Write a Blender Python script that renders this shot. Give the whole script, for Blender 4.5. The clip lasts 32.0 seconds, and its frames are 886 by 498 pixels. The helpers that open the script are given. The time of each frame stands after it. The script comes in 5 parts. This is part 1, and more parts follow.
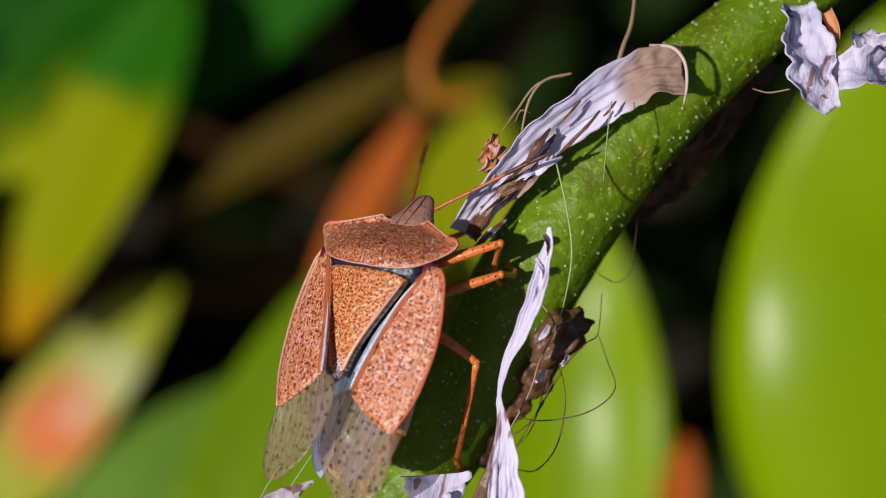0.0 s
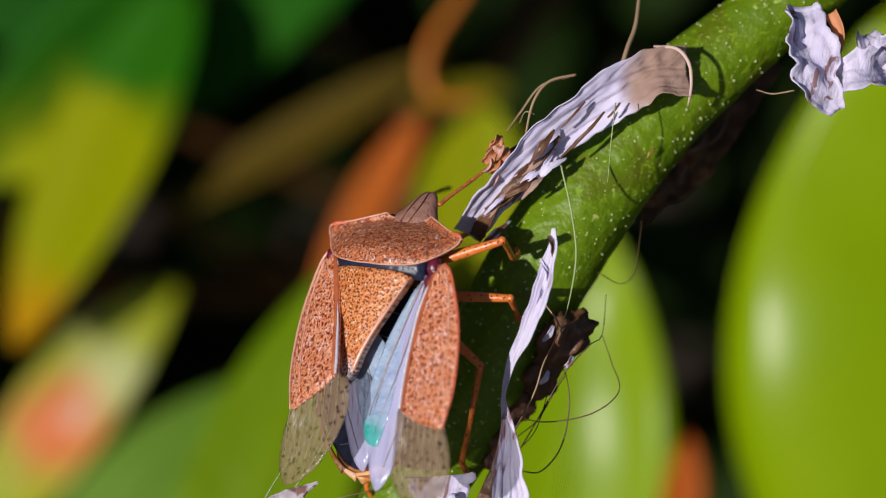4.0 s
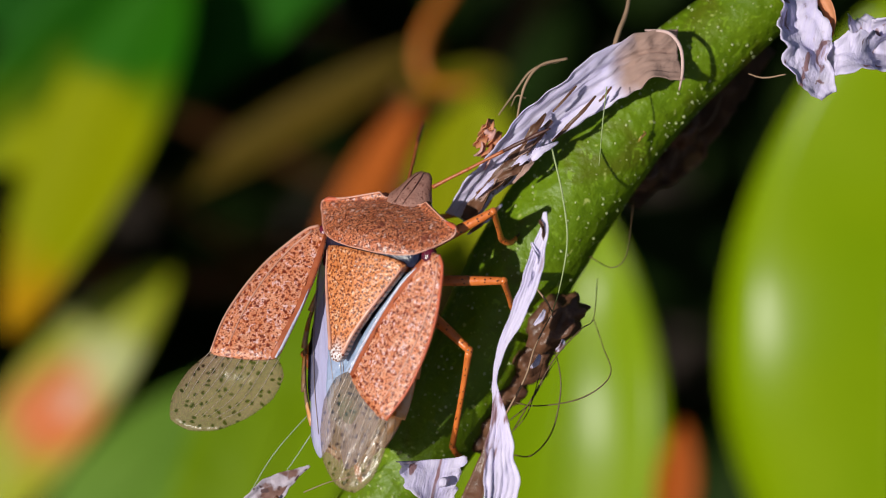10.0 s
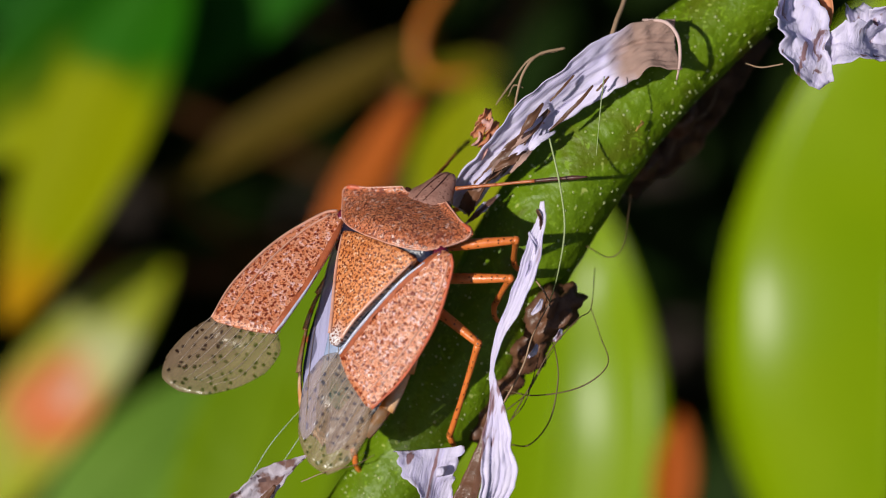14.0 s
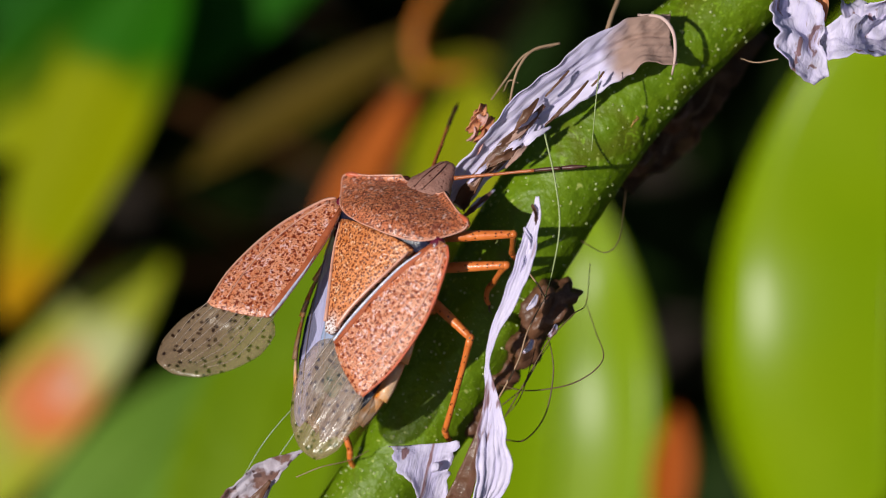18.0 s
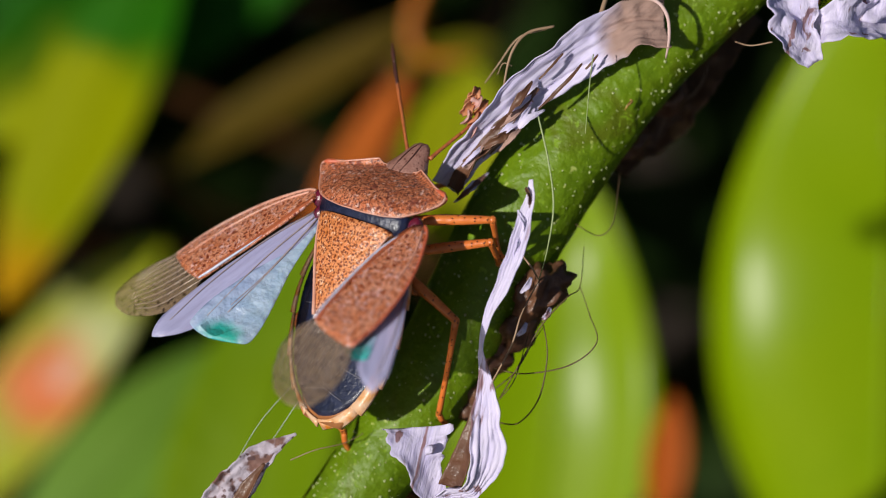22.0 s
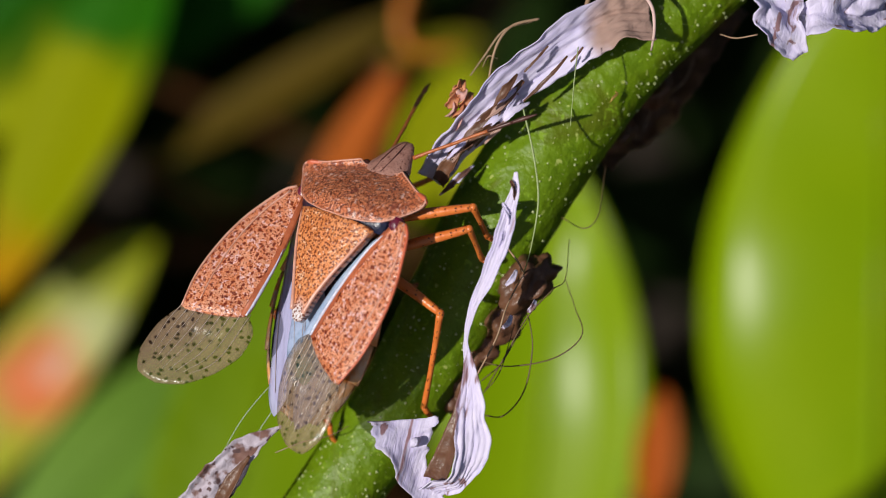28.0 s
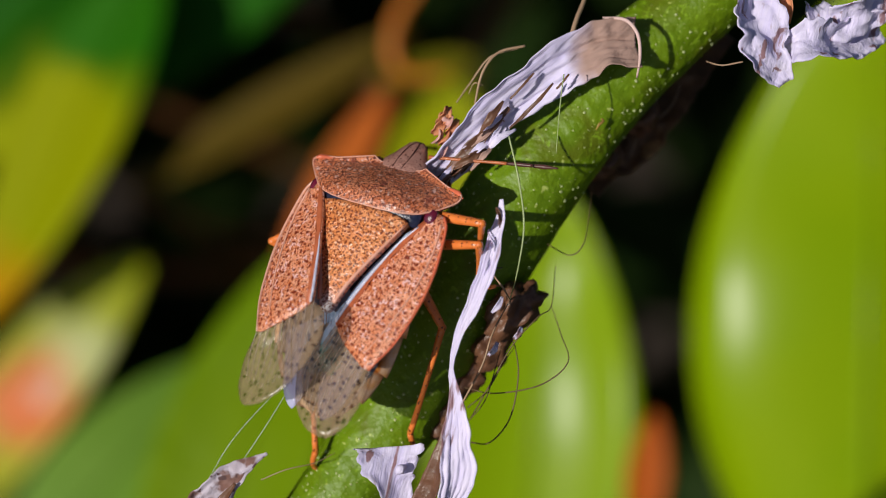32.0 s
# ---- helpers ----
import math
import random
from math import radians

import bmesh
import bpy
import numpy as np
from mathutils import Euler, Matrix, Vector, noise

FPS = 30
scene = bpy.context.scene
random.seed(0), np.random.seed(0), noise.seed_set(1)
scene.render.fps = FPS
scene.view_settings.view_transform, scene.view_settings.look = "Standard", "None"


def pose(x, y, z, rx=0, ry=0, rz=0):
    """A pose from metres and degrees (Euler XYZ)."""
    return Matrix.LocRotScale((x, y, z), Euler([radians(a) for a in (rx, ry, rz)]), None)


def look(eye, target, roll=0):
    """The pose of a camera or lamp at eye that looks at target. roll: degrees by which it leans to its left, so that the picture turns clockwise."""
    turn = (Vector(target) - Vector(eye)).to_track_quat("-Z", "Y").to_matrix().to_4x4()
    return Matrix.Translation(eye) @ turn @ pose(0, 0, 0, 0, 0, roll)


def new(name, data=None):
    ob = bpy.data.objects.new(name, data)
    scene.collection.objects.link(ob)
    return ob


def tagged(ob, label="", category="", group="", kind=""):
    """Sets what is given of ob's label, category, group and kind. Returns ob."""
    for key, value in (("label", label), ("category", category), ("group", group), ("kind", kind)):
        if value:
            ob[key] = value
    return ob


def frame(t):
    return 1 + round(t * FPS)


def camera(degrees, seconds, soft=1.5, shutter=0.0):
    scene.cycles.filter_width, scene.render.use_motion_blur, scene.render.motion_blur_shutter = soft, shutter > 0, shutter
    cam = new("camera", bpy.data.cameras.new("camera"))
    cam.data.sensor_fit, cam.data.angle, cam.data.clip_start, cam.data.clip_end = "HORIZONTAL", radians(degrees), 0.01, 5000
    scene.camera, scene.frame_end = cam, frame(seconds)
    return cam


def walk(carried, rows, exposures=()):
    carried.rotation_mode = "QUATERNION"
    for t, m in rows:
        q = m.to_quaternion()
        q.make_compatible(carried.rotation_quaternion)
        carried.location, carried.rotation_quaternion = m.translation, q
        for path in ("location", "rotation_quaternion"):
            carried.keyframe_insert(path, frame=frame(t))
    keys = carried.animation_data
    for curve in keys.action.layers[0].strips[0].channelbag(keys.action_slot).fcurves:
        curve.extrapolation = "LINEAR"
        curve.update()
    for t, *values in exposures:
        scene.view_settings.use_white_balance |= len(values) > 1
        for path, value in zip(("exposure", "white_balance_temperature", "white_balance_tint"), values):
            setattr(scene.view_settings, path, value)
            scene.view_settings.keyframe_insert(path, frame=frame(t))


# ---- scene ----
# Everything is laid out in the lens's own axes (x right, y away, z upwards across the view) and then
# turned by TURN, because the lens looks down into the shrub at 45 degrees.
TURN = pose(0, 0, 0, -45, 0, 0)
PX = 2.2e-5          # metres to a layout step at the stem
AWAY = 0.1           # lens to stem
cam = camera(19.58, 32.0, 1.0, 0.4)
cam.data.dof.use_dof = True
cam.data.dof.focus_distance = 0.0978
cam.data.dof.aperture_fstop = 33.0


def eye(x, z, pan, tilt):
    """The lens's pose from its drift in millimetres and its turn in degrees."""
    return TURN @ pose(x / 1000, -AWAY, z / 1000) @ pose(0, 0, 0, 0, 0, pan) @ pose(0, 0, 0, 90 + tilt)


walk(cam, [
    (0, eye(-0.000, 0.000, 0.000, 0.000)),
    (0.5, eye(-0.026, 0.059, 0.004, 0.062)),
    (1, eye(0.081, 0.070, -0.012, 0.075)),
    (1.5, eye(0.081, 0.082, -0.012, 0.088)),
    (2, eye(0.109, 0.059, -0.016, 0.062)),
    (2.5, eye(0.055, 0.047, -0.008, 0.050)),
    (3, eye(0.055, 0.012, -0.008, 0.012)),
    (3.5, eye(-0.134, 0.023, 0.019, 0.025)),
    (5.5, eye(0.005, -0.014, -0.001, -0.015)),
    (6, eye(0.108, -0.012, -0.016, -0.013)),
    (6.5, eye(0.072, 0.012, -0.010, 0.012)),
    (7, eye(0.055, -0.048, -0.008, -0.051)),
    (7.5, eye(0.019, -0.071, -0.003, -0.075)),
    (8, eye(-0.026, -0.159, 0.004, -0.170)),
    (8.5, eye(0.108, -0.171, -0.016, -0.182)),
    (9, eye(-0.066, -0.166, 0.009, -0.176)),
    (9.5, eye(-0.147, -0.201, 0.021, -0.214)),
    (10, eye(0.136, -0.201, -0.019, -0.213)),
    (10.5, eye(0.189, -0.236, -0.027, -0.252)),
    (11, eye(0.189, -0.301, -0.027, -0.320)),
    (11.5, eye(0.203, -0.342, -0.029, -0.364)),
    (12, eye(0.149, -0.366, -0.021, -0.390)),
    (12.5, eye(0.122, -0.366, -0.018, -0.389)),
    (13, eye(0.108, -0.378, -0.016, -0.402)),
    (13.5, eye(0.108, -0.360, -0.016, -0.383)),
    (14, eye(0.216, -0.342, -0.031, -0.364)),
    (14.5, eye(0.243, -0.319, -0.035, -0.339)),
    (16.5, eye(0.162, -0.395, -0.023, -0.420)),
    (17, eye(0.216, -0.372, -0.031, -0.395)),
    (17.5, eye(0.270, -0.389, -0.039, -0.414)),
    (18, eye(0.365, -0.407, -0.052, -0.433)),
    (18.5, eye(0.392, -0.436, -0.056, -0.464)),
    (19, eye(0.486, -0.454, -0.070, -0.483)),
    (19.5, eye(0.486, -0.513, -0.070, -0.546)),
    (20, eye(0.486, -0.560, -0.070, -0.596)),
    (20.5, eye(0.405, -0.554, -0.058, -0.590)),
    (21, eye(0.405, -0.572, -0.058, -0.609)),
    (21.5, eye(0.418, -0.608, -0.060, -0.646)),
    (22, eye(0.554, -0.637, -0.079, -0.678)),
    (22.5, eye(0.634, -0.654, -0.091, -0.696)),
    (23, eye(0.661, -0.725, -0.095, -0.772)),
    (23.5, eye(0.661, -0.708, -0.095, -0.753)),
    (24, eye(0.648, -0.749, -0.093, -0.797)),
    (24.5, eye(0.648, -0.778, -0.093, -0.828)),
    (25, eye(0.687, -0.755, -0.098, -0.803)),
    (25.5, eye(0.674, -0.731, -0.097, -0.778)),
    (27.5, eye(0.971, -0.743, -0.139, -0.791)),
    (28, eye(1.011, -0.737, -0.145, -0.785)),
    (28.5, eye(1.024, -0.708, -0.147, -0.753)),
    (29, eye(0.998, -0.778, -0.143, -0.828)),
    (29.5, eye(1.052, -0.708, -0.151, -0.753)),
    (30, eye(1.173, -0.702, -0.168, -0.747)),
    (30.5, eye(1.321, -0.721, -0.189, -0.768)),
    (31, eye(1.389, -0.643, -0.199, -0.684)),
    (31.5, eye(1.473, -0.442, -0.211, -0.471)),
    (32, eye(1.447, -0.372, -0.207, -0.395)),
], [(0.0, -0.40), (32.0, -0.40)])


# ---- light ----
LIGHT = (TURN.to_3x3() @ Vector((0.56, 0.83, 0.03))).normalized()
sun = new("sun", bpy.data.lights.new("sun", "SUN"))
sun.data.energy, sun.data.angle, sun.data.color = 4.6, radians(0.53), (1.0, 0.95, 0.88)
sun.matrix_world = look(-LIGHT * 3, (0, 0, 0))
world = bpy.data.worlds.new("sky")
scene.world = world
world.use_nodes = True
sky = world.node_tree.nodes.new("ShaderNodeTexSky")
sky.sky_type, sky.sun_disc = "NISHITA", False
sky.sun_elevation, sky.sun_rotation = math.asin(-LIGHT.z), math.atan2(-LIGHT.x, -LIGHT.y)
background = world.node_tree.nodes["Background"]
background.inputs["Strength"].default_value = 0.05
world.node_tree.links.new(sky.outputs[0], background.inputs[0])


# ---- materials ----
def surf(name, base, other, scale, rough=0.5, bump=0.0, bump_scale=None, spots=None, stain=None, clear=0.0, glass=0.0,
         coat=0.0, metal=0.0, glow=0.0, stretch=(1, 1, 1), thin=0.0, spec=0.5, turn=0.0, mottle=(), worm=(), flat=False, patch=(), broad=False):
    """A surface of two mixed colours at that scale (1/m); spots: (colour, scale, size, raggedness); mottle: (colour, scale, from, to); stain: (colour, scale, from, to);
    worm: (colour, scale, half width) of winding lines; flat: spots lie in the plane of x and y; patch: (colour, place from the base, outer and inner radius); broad: relief without fine grain; clear: share of plain see-through; glow: light let through from behind."""
    m = bpy.data.materials.new(name)
    m.use_nodes = True
    t = m.node_tree
    p, out = t.nodes["Principled BSDF"], t.nodes["Material Output"]

    def node(kind, **values):
        n = t.nodes.new(kind)
        for k, v in values.items():
            n.inputs[k].default_value = v
        return n

    def link(a, b):
        t.links.new(a, b)

    def mix(fac, a, b):
        n = t.nodes.new("ShaderNodeMixRGB")
        link(fac, n.inputs[0])
        for s, v in ((n.inputs[1], a), (n.inputs[2], b)):
            if isinstance(v, tuple):
                s.default_value = (*v, 1)
            else:
                link(v, s)
        return n.outputs[0]

    def ramp(value, lo, hi):
        n = t.nodes.new("ShaderNodeMapRange")
        n.interpolation_type = "SMOOTHSTEP"
        n.inputs["From Min"].default_value, n.inputs["From Max"].default_value = lo, hi
        link(value, n.inputs["Value"])
        return n.outputs[0]

    co = t.nodes.new("ShaderNodeTexCoord").outputs["Object"]
    mp = node("ShaderNodeMapping", Scale=[1 / s for s in stretch], Rotation=(0, radians(turn), 0))
    mp.vector_type = "TEXTURE"
    link(co, mp.inputs["Vector"])
    co2 = mp.outputs[0]
    fine = node("ShaderNodeTexNoise", Scale=scale, Detail=6.0, Roughness=0.6)
    wide = node("ShaderNodeTexNoise", Scale=scale * 0.17, Detail=3.0)
    link(co2, fine.inputs["Vector"])
    link(co2, wide.inputs["Vector"])
    colour = mix(ramp(fine.outputs[0], 0.36, 0.64), base, other)
    soft = mix(ramp(wide.outputs[0], 0.3, 0.7), tuple(c * 0.8 for c in base), tuple(min(1, c * 1.15) for c in base))
    n = t.nodes.new("ShaderNodeMixRGB")
    n.inputs[0].default_value = 0.45
    link(colour, n.inputs[1])
    link(soft, n.inputs[2])
    colour = n.outputs[0]
    if stain:
        s = node("ShaderNodeTexNoise", Scale=stain[1], Detail=4.0)
        link(co2, s.inputs["Vector"])
        colour = mix(ramp(s.outputs[0], stain[2], stain[3]), colour, stain[0])
    for tone, place, outer, inner in patch:
        d = t.nodes.new("ShaderNodeVectorMath")
        d.operation = "DISTANCE"
        jig = node("ShaderNodeTexNoise", Scale=1.4 / outer, Detail=3.0)
        link(co, jig.inputs["Vector"])
        add = t.nodes.new("ShaderNodeVectorMath")
        add.operation = "MULTIPLY_ADD"
        link(jig.outputs["Color"], add.inputs[0])
        add.inputs[1].default_value = [outer * 0.9] * 3
        link(co, add.inputs[2])
        link(add.outputs[0], d.inputs[0])
        d.inputs[1].default_value = [c + outer * 0.45 for c in place]
        colour = mix(ramp(d.outputs["Value"], outer, inner), colour, tone)
    for k, (tone, size, lo, hi) in enumerate(mottle):
        s = node("ShaderNodeTexNoise", Scale=size, Detail=2.0, Distortion=0.6 + k)
        link(co, s.inputs["Vector"])
        colour = mix(ramp(s.outputs[0], lo, hi), colour, tone)
    for tone, size, half in worm:
        s = node("ShaderNodeTexNoise", Scale=size, Detail=1.5, Distortion=0.4)
        link(co, s.inputs["Vector"])
        off = t.nodes.new("ShaderNodeMath")
        off.operation = "SUBTRACT"
        link(s.outputs[0], off.inputs[0])
        off.inputs[1].default_value = 0.5
        away = t.nodes.new("ShaderNodeMath")
        away.operation = "ABSOLUTE"
        link(off.outputs[0], away.inputs[0])
        colour = mix(ramp(away.outputs[0], half, half * 0.4), colour, tone)
    for spot in spots or ():
        v = node("ShaderNodeTexVoronoi", Scale=spot[1])
        if flat:
            v.voronoi_dimensions = "2D"
        jig = node("ShaderNodeTexNoise", Scale=spot[1] * 0.9, Detail=3.0)
        link(co, jig.inputs["Vector"])
        add = t.nodes.new("ShaderNodeVectorMath")
        add.operation = "MULTIPLY_ADD"
        link(jig.outputs["Color"], add.inputs[0])
        add.inputs[1].default_value = [(spot[3] if len(spot) > 3 else 1.5) / spot[1]] * 3
        link(co, add.inputs[2])
        link(add.outputs[0], v.inputs["Vector"])
        colour = mix(ramp(v.outputs["Distance"], spot[2], spot[2] * 0.55), colour, spot[0])
    link(colour, p.inputs["Base Color"])
    p.inputs["Roughness"].default_value = rough
    p.inputs["Metallic"].default_value = metal
    p.inputs["Coat Weight"].default_value = coat
    p.inputs["Coat Roughness"].default_value = 0.26
    p.inputs["Transmission Weight"].default_value = glass
    p.inputs["Thin Film Thickness"].default_value = thin
    p.inputs["Specular IOR Level"].default_value = spec
    if bump:
        b = node("ShaderNodeBump", Strength=bump, Distance=0.4 / (bump_scale or scale))
        h = node("ShaderNodeTexNoise", Scale=bump_scale or scale, Detail=0.5 if broad else 5.0)
        link(co2, h.inputs["Vector"])
        link(h.outputs[0], b.inputs["Height"])
        link(b.outputs[0], p.inputs["Normal"])
        link(b.outputs[0], p.inputs["Coat Normal"])
    shader = p.outputs[0]
    if glow:
        d = t.nodes.new("ShaderNodeBsdfTranslucent")
        link(colour, d.inputs["Color"])
        m2 = t.nodes.new("ShaderNodeMixShader")
        m2.inputs[0].default_value = glow
        link(shader, m2.inputs[1])
        link(d.outputs[0], m2.inputs[2])
        shader = m2.outputs[0]
    if clear:
        d = t.nodes.new("ShaderNodeBsdfTransparent")
        m2 = t.nodes.new("ShaderNodeMixShader")
        m2.inputs[0].default_value = clear
        link(shader, m2.inputs[1])
        link(d.outputs[0], m2.inputs[2])
        shader = m2.outputs[0]
    link(shader, out.inputs[0])
    return m


STEM = surf("stem_green", (0.115, 0.205, 0.002), (0.165, 0.265, 0.004), 900, 0.45, 0.7, 1500,
            mottle=[((0.115, 0.155, 0.004), 500, 0.54, 0.72), ((0.20, 0.33, 0.012), 2200, 0.60, 0.70)],
            spots=[((0.42, 0.50, 0.12), 1500, 0.14), ((0.30, 0.40, 0.08), 3400, 0.16)], stain=((0.20, 0.09, 0.012), 170, 0.66, 0.80), spec=0.35)
PAPER = surf("dry_paper", (0.82, 0.76, 1.0), (0.62, 0.56, 0.92), 2200, 0.8, 1.0, 3600,
             stain=((0.30, 0.17, 0.19), 2000, 0.57, 0.65), glow=0.12, spec=0.2, stretch=(1, 1, 0.09), turn=14)
PAPER_LEAN = surf("dry_paper_lean", (0.82, 0.76, 1.0), (0.62, 0.56, 0.92), 2200, 0.8, 1.0, 3600,
                  stain=((0.20, 0.10, 0.08), 1300, 0.58, 0.68), glow=0.12, spec=0.2, stretch=(1, 1, 0.09), turn=48, patch=[((0.44, 0.29, 0.24), (-0.0003, 0, 0.0001), 0.0028, 0.0016)])
TAN = surf("dry_tan", (0.46, 0.30, 0.25), (0.32, 0.18, 0.14), 1800, 0.7, 0.8, 3000, stretch=(1, 1, 0.15), turn=48)
VEIN = surf("hind_wing_vein", (0.42, 0.34, 0.34), (0.3, 0.22, 0.2), 2000, 0.4)
BROWN = surf("dry_brown", (0.16, 0.07, 0.035), (0.06, 0.025, 0.015), 600, 0.5, 0.6, 1500, coat=0.2)
# brown halved to put the shade under the stem into its colour
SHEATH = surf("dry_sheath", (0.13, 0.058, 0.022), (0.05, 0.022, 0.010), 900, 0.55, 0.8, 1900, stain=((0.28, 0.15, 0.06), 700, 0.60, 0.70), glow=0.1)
HAIR = surf("plant_fibre", (0.42, 0.27, 0.17), (0.3, 0.2, 0.12), 900, 0.6)
DARKHAIR = surf("dark_fibre", (0.16, 0.10, 0.05), (0.1, 0.06, 0.03), 900, 0.6)
SILK = surf("spider_silk", (0.75, 0.78, 0.72), (0.65, 0.68, 0.62), 900, 0.3, clear=0.55)
NUB = surf("bract_orange", (0.75, 0.33, 0.16), (0.55, 0.18, 0.09), 900, 0.6, 0.5, 2200, glow=0.2)
# pale pink mottles below: partly the bug's own tone, partly painted glints
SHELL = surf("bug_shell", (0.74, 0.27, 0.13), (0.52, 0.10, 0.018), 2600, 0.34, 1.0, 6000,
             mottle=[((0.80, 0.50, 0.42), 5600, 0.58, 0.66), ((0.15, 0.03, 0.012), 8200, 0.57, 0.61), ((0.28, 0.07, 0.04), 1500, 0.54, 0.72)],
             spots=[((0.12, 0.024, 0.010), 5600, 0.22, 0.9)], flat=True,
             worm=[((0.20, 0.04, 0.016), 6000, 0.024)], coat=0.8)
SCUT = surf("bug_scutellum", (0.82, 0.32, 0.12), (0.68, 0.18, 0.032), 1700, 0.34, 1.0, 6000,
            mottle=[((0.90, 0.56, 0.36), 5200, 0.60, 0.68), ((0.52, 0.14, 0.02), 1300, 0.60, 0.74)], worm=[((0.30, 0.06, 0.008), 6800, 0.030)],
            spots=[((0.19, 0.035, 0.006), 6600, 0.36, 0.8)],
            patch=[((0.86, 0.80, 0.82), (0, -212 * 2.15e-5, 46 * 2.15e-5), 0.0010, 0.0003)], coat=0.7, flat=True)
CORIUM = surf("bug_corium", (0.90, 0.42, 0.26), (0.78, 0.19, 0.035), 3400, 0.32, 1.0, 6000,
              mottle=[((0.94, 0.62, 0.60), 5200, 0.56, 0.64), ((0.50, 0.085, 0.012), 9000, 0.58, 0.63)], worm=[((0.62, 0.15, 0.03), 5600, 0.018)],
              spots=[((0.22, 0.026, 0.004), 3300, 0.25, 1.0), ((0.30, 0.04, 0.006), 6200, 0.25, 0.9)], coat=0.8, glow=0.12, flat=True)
MEMBRANE = surf("wing_membrane", (0.44, 0.30, 0.18), (0.30, 0.20, 0.12), 2600, 0.16, 1.0, 3000,
                spots=[((0.045, 0.018, 0.008), 2700, 0.25, 0.8)], clear=0.55, coat=0.9, stretch=(1, 0.14, 1), flat=True)
HIND = surf("hind_wing_film", (0.64, 0.63, 1.0), (0.42, 0.40, 0.70), 2400, 0.2, 1.0, 2600, clear=0.34, coat=0.6,
            stretch=(1, 0.12, 1))
LOBE = surf("hind_wing_lobe", (0.58, 0.72, 1.0), (0.38, 0.56, 0.88), 1800, 0.15, 1.0, 2200, clear=0.40, coat=0.7,
            patch=[((0.03, 0.62, 0.55), (x * 2.15e-5, -292 * 2.15e-5, 0), 0.0012, 0.0004) for x in (85, -40)])
BLACK = surf("abdomen_black", (0.008, 0.012, 0.036), (0.026, 0.036, 0.095), 2200, 0.34, 0.6, 7000, coat=0.5)
JOINT = surf("wing_joint_crimson", (0.16, 0.010, 0.030), (0.045, 0.012, 0.035), 2600, 0.25, 0.6, 4500, coat=0.6)
EDGE = surf("abdomen_edge", (0.84, 0.40, 0.14), (0.88, 0.68, 0.52), 1700, 0.4, 0.3, 4000, stain=((0.74, 0.24, 0.03), 900, 0.50, 0.62), coat=0.3)
BELLY = surf("bug_underside", (0.42, 0.17, 0.06), (0.30, 0.11, 0.04), 1900, 0.45, 0.3, 4500)
LEG = surf("bug_leg", (0.86, 0.24, 0.05), (0.70, 0.15, 0.025), 2400, 0.33, 0.4, 6000,
           spots=[((0.07, 0.015, 0.008), 5200, 0.26, 0.6)], coat=0.3)
RIM = surf("bug_pale_rim", (0.78, 0.42, 0.32), (0.62, 0.25, 0.15), 2400, 0.32, coat=0.3)
REDRIM = surf("bug_red_rim", (0.70, 0.16, 0.075), (0.55, 0.11, 0.05), 2400, 0.4)
EYE = surf("bug_eye", (0.07, 0.02, 0.012), (0.12, 0.035, 0.02), 6000, 0.2, coat=0.5)
FEELER = surf("antenna_red", (0.55, 0.16, 0.05), (0.34, 0.09, 0.03), 5200, 0.4, 0.4, 7000, coat=0.2)
TIPDARK = surf("antenna_dark", (0.10, 0.035, 0.025), (0.05, 0.02, 0.02), 4000, 0.4)
LEAF_BRIGHT = surf("leaf_bright", (0.24, 0.385, 0.0002), (0.30, 0.43, 0.0003), 60, 0.36, 0.8, 45, glow=0.25, coat=0.22, spec=0.06, broad=True)
LEAF_MID = surf("leaf_mid", (0.16, 0.28, 0.001), (0.23, 0.35, 0.003), 60, 0.45, 0.3, 70, glow=0.3, spec=0.08)
LEAF_PALE = surf("leaf_pale", (0.16, 0.32, 0.03), (0.24, 0.40, 0.06), 60, 0.4, 0.5, 60, glow=0.25, coat=0.2, spec=0.2, broad=True)
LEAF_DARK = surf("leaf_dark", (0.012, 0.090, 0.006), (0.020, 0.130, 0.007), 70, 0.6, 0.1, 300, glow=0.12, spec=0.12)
LEAF_YELLOW = surf("leaf_yellow", (0.36, 0.38, 0.001), (0.26, 0.34, 0.002), 70, 0.45, 0.1, 300, glow=0.3, spec=0.12,
                   stain=((0.38, 0.25, 0.002), 60, 0.58, 0.75))
LEAF_ORANGE = surf("leaf_orange", (0.58, 0.14, 0.02), (0.46, 0.12, 0.012), 80, 0.5, 0.1, 300, glow=0.25, spec=0.12)
RUST = surf("leaf_rust", (0.50, 0.10, 0.003), (0.36, 0.08, 0.004), 80, 0.5, 0.1, 300, glow=0.2, spec=0.12)
# near-black base carries the shade inside the shrub
LEAF_SHADE_TONE = surf("leaf_shade_toned", (0.012, 0.03, 0.004), (0.02, 0.035, 0.006), 40, 0.7, spec=0.1)
TWIG = surf("twig_rust", (0.16, 0.065, 0.018), (0.11, 0.05, 0.015), 200, 0.5, 0.3, 700)
LEAF_TIP = surf("leaf_tip", (0.17, 0.16, 0.003), (0.13, 0.12, 0.002), 80, 0.5, glow=0.15, spec=0.12)
OLIVE = surf("leaf_olive", (0.10, 0.066, 0.003), (0.13, 0.08, 0.003), 80, 0.55, glow=0.15, spec=0.2)
SOIL = surf("soil", (0.045, 0.030, 0.020), (0.07, 0.05, 0.032), 60, 0.9, 0.6, 120)


# ---- mesh helpers ----
BASE = {}


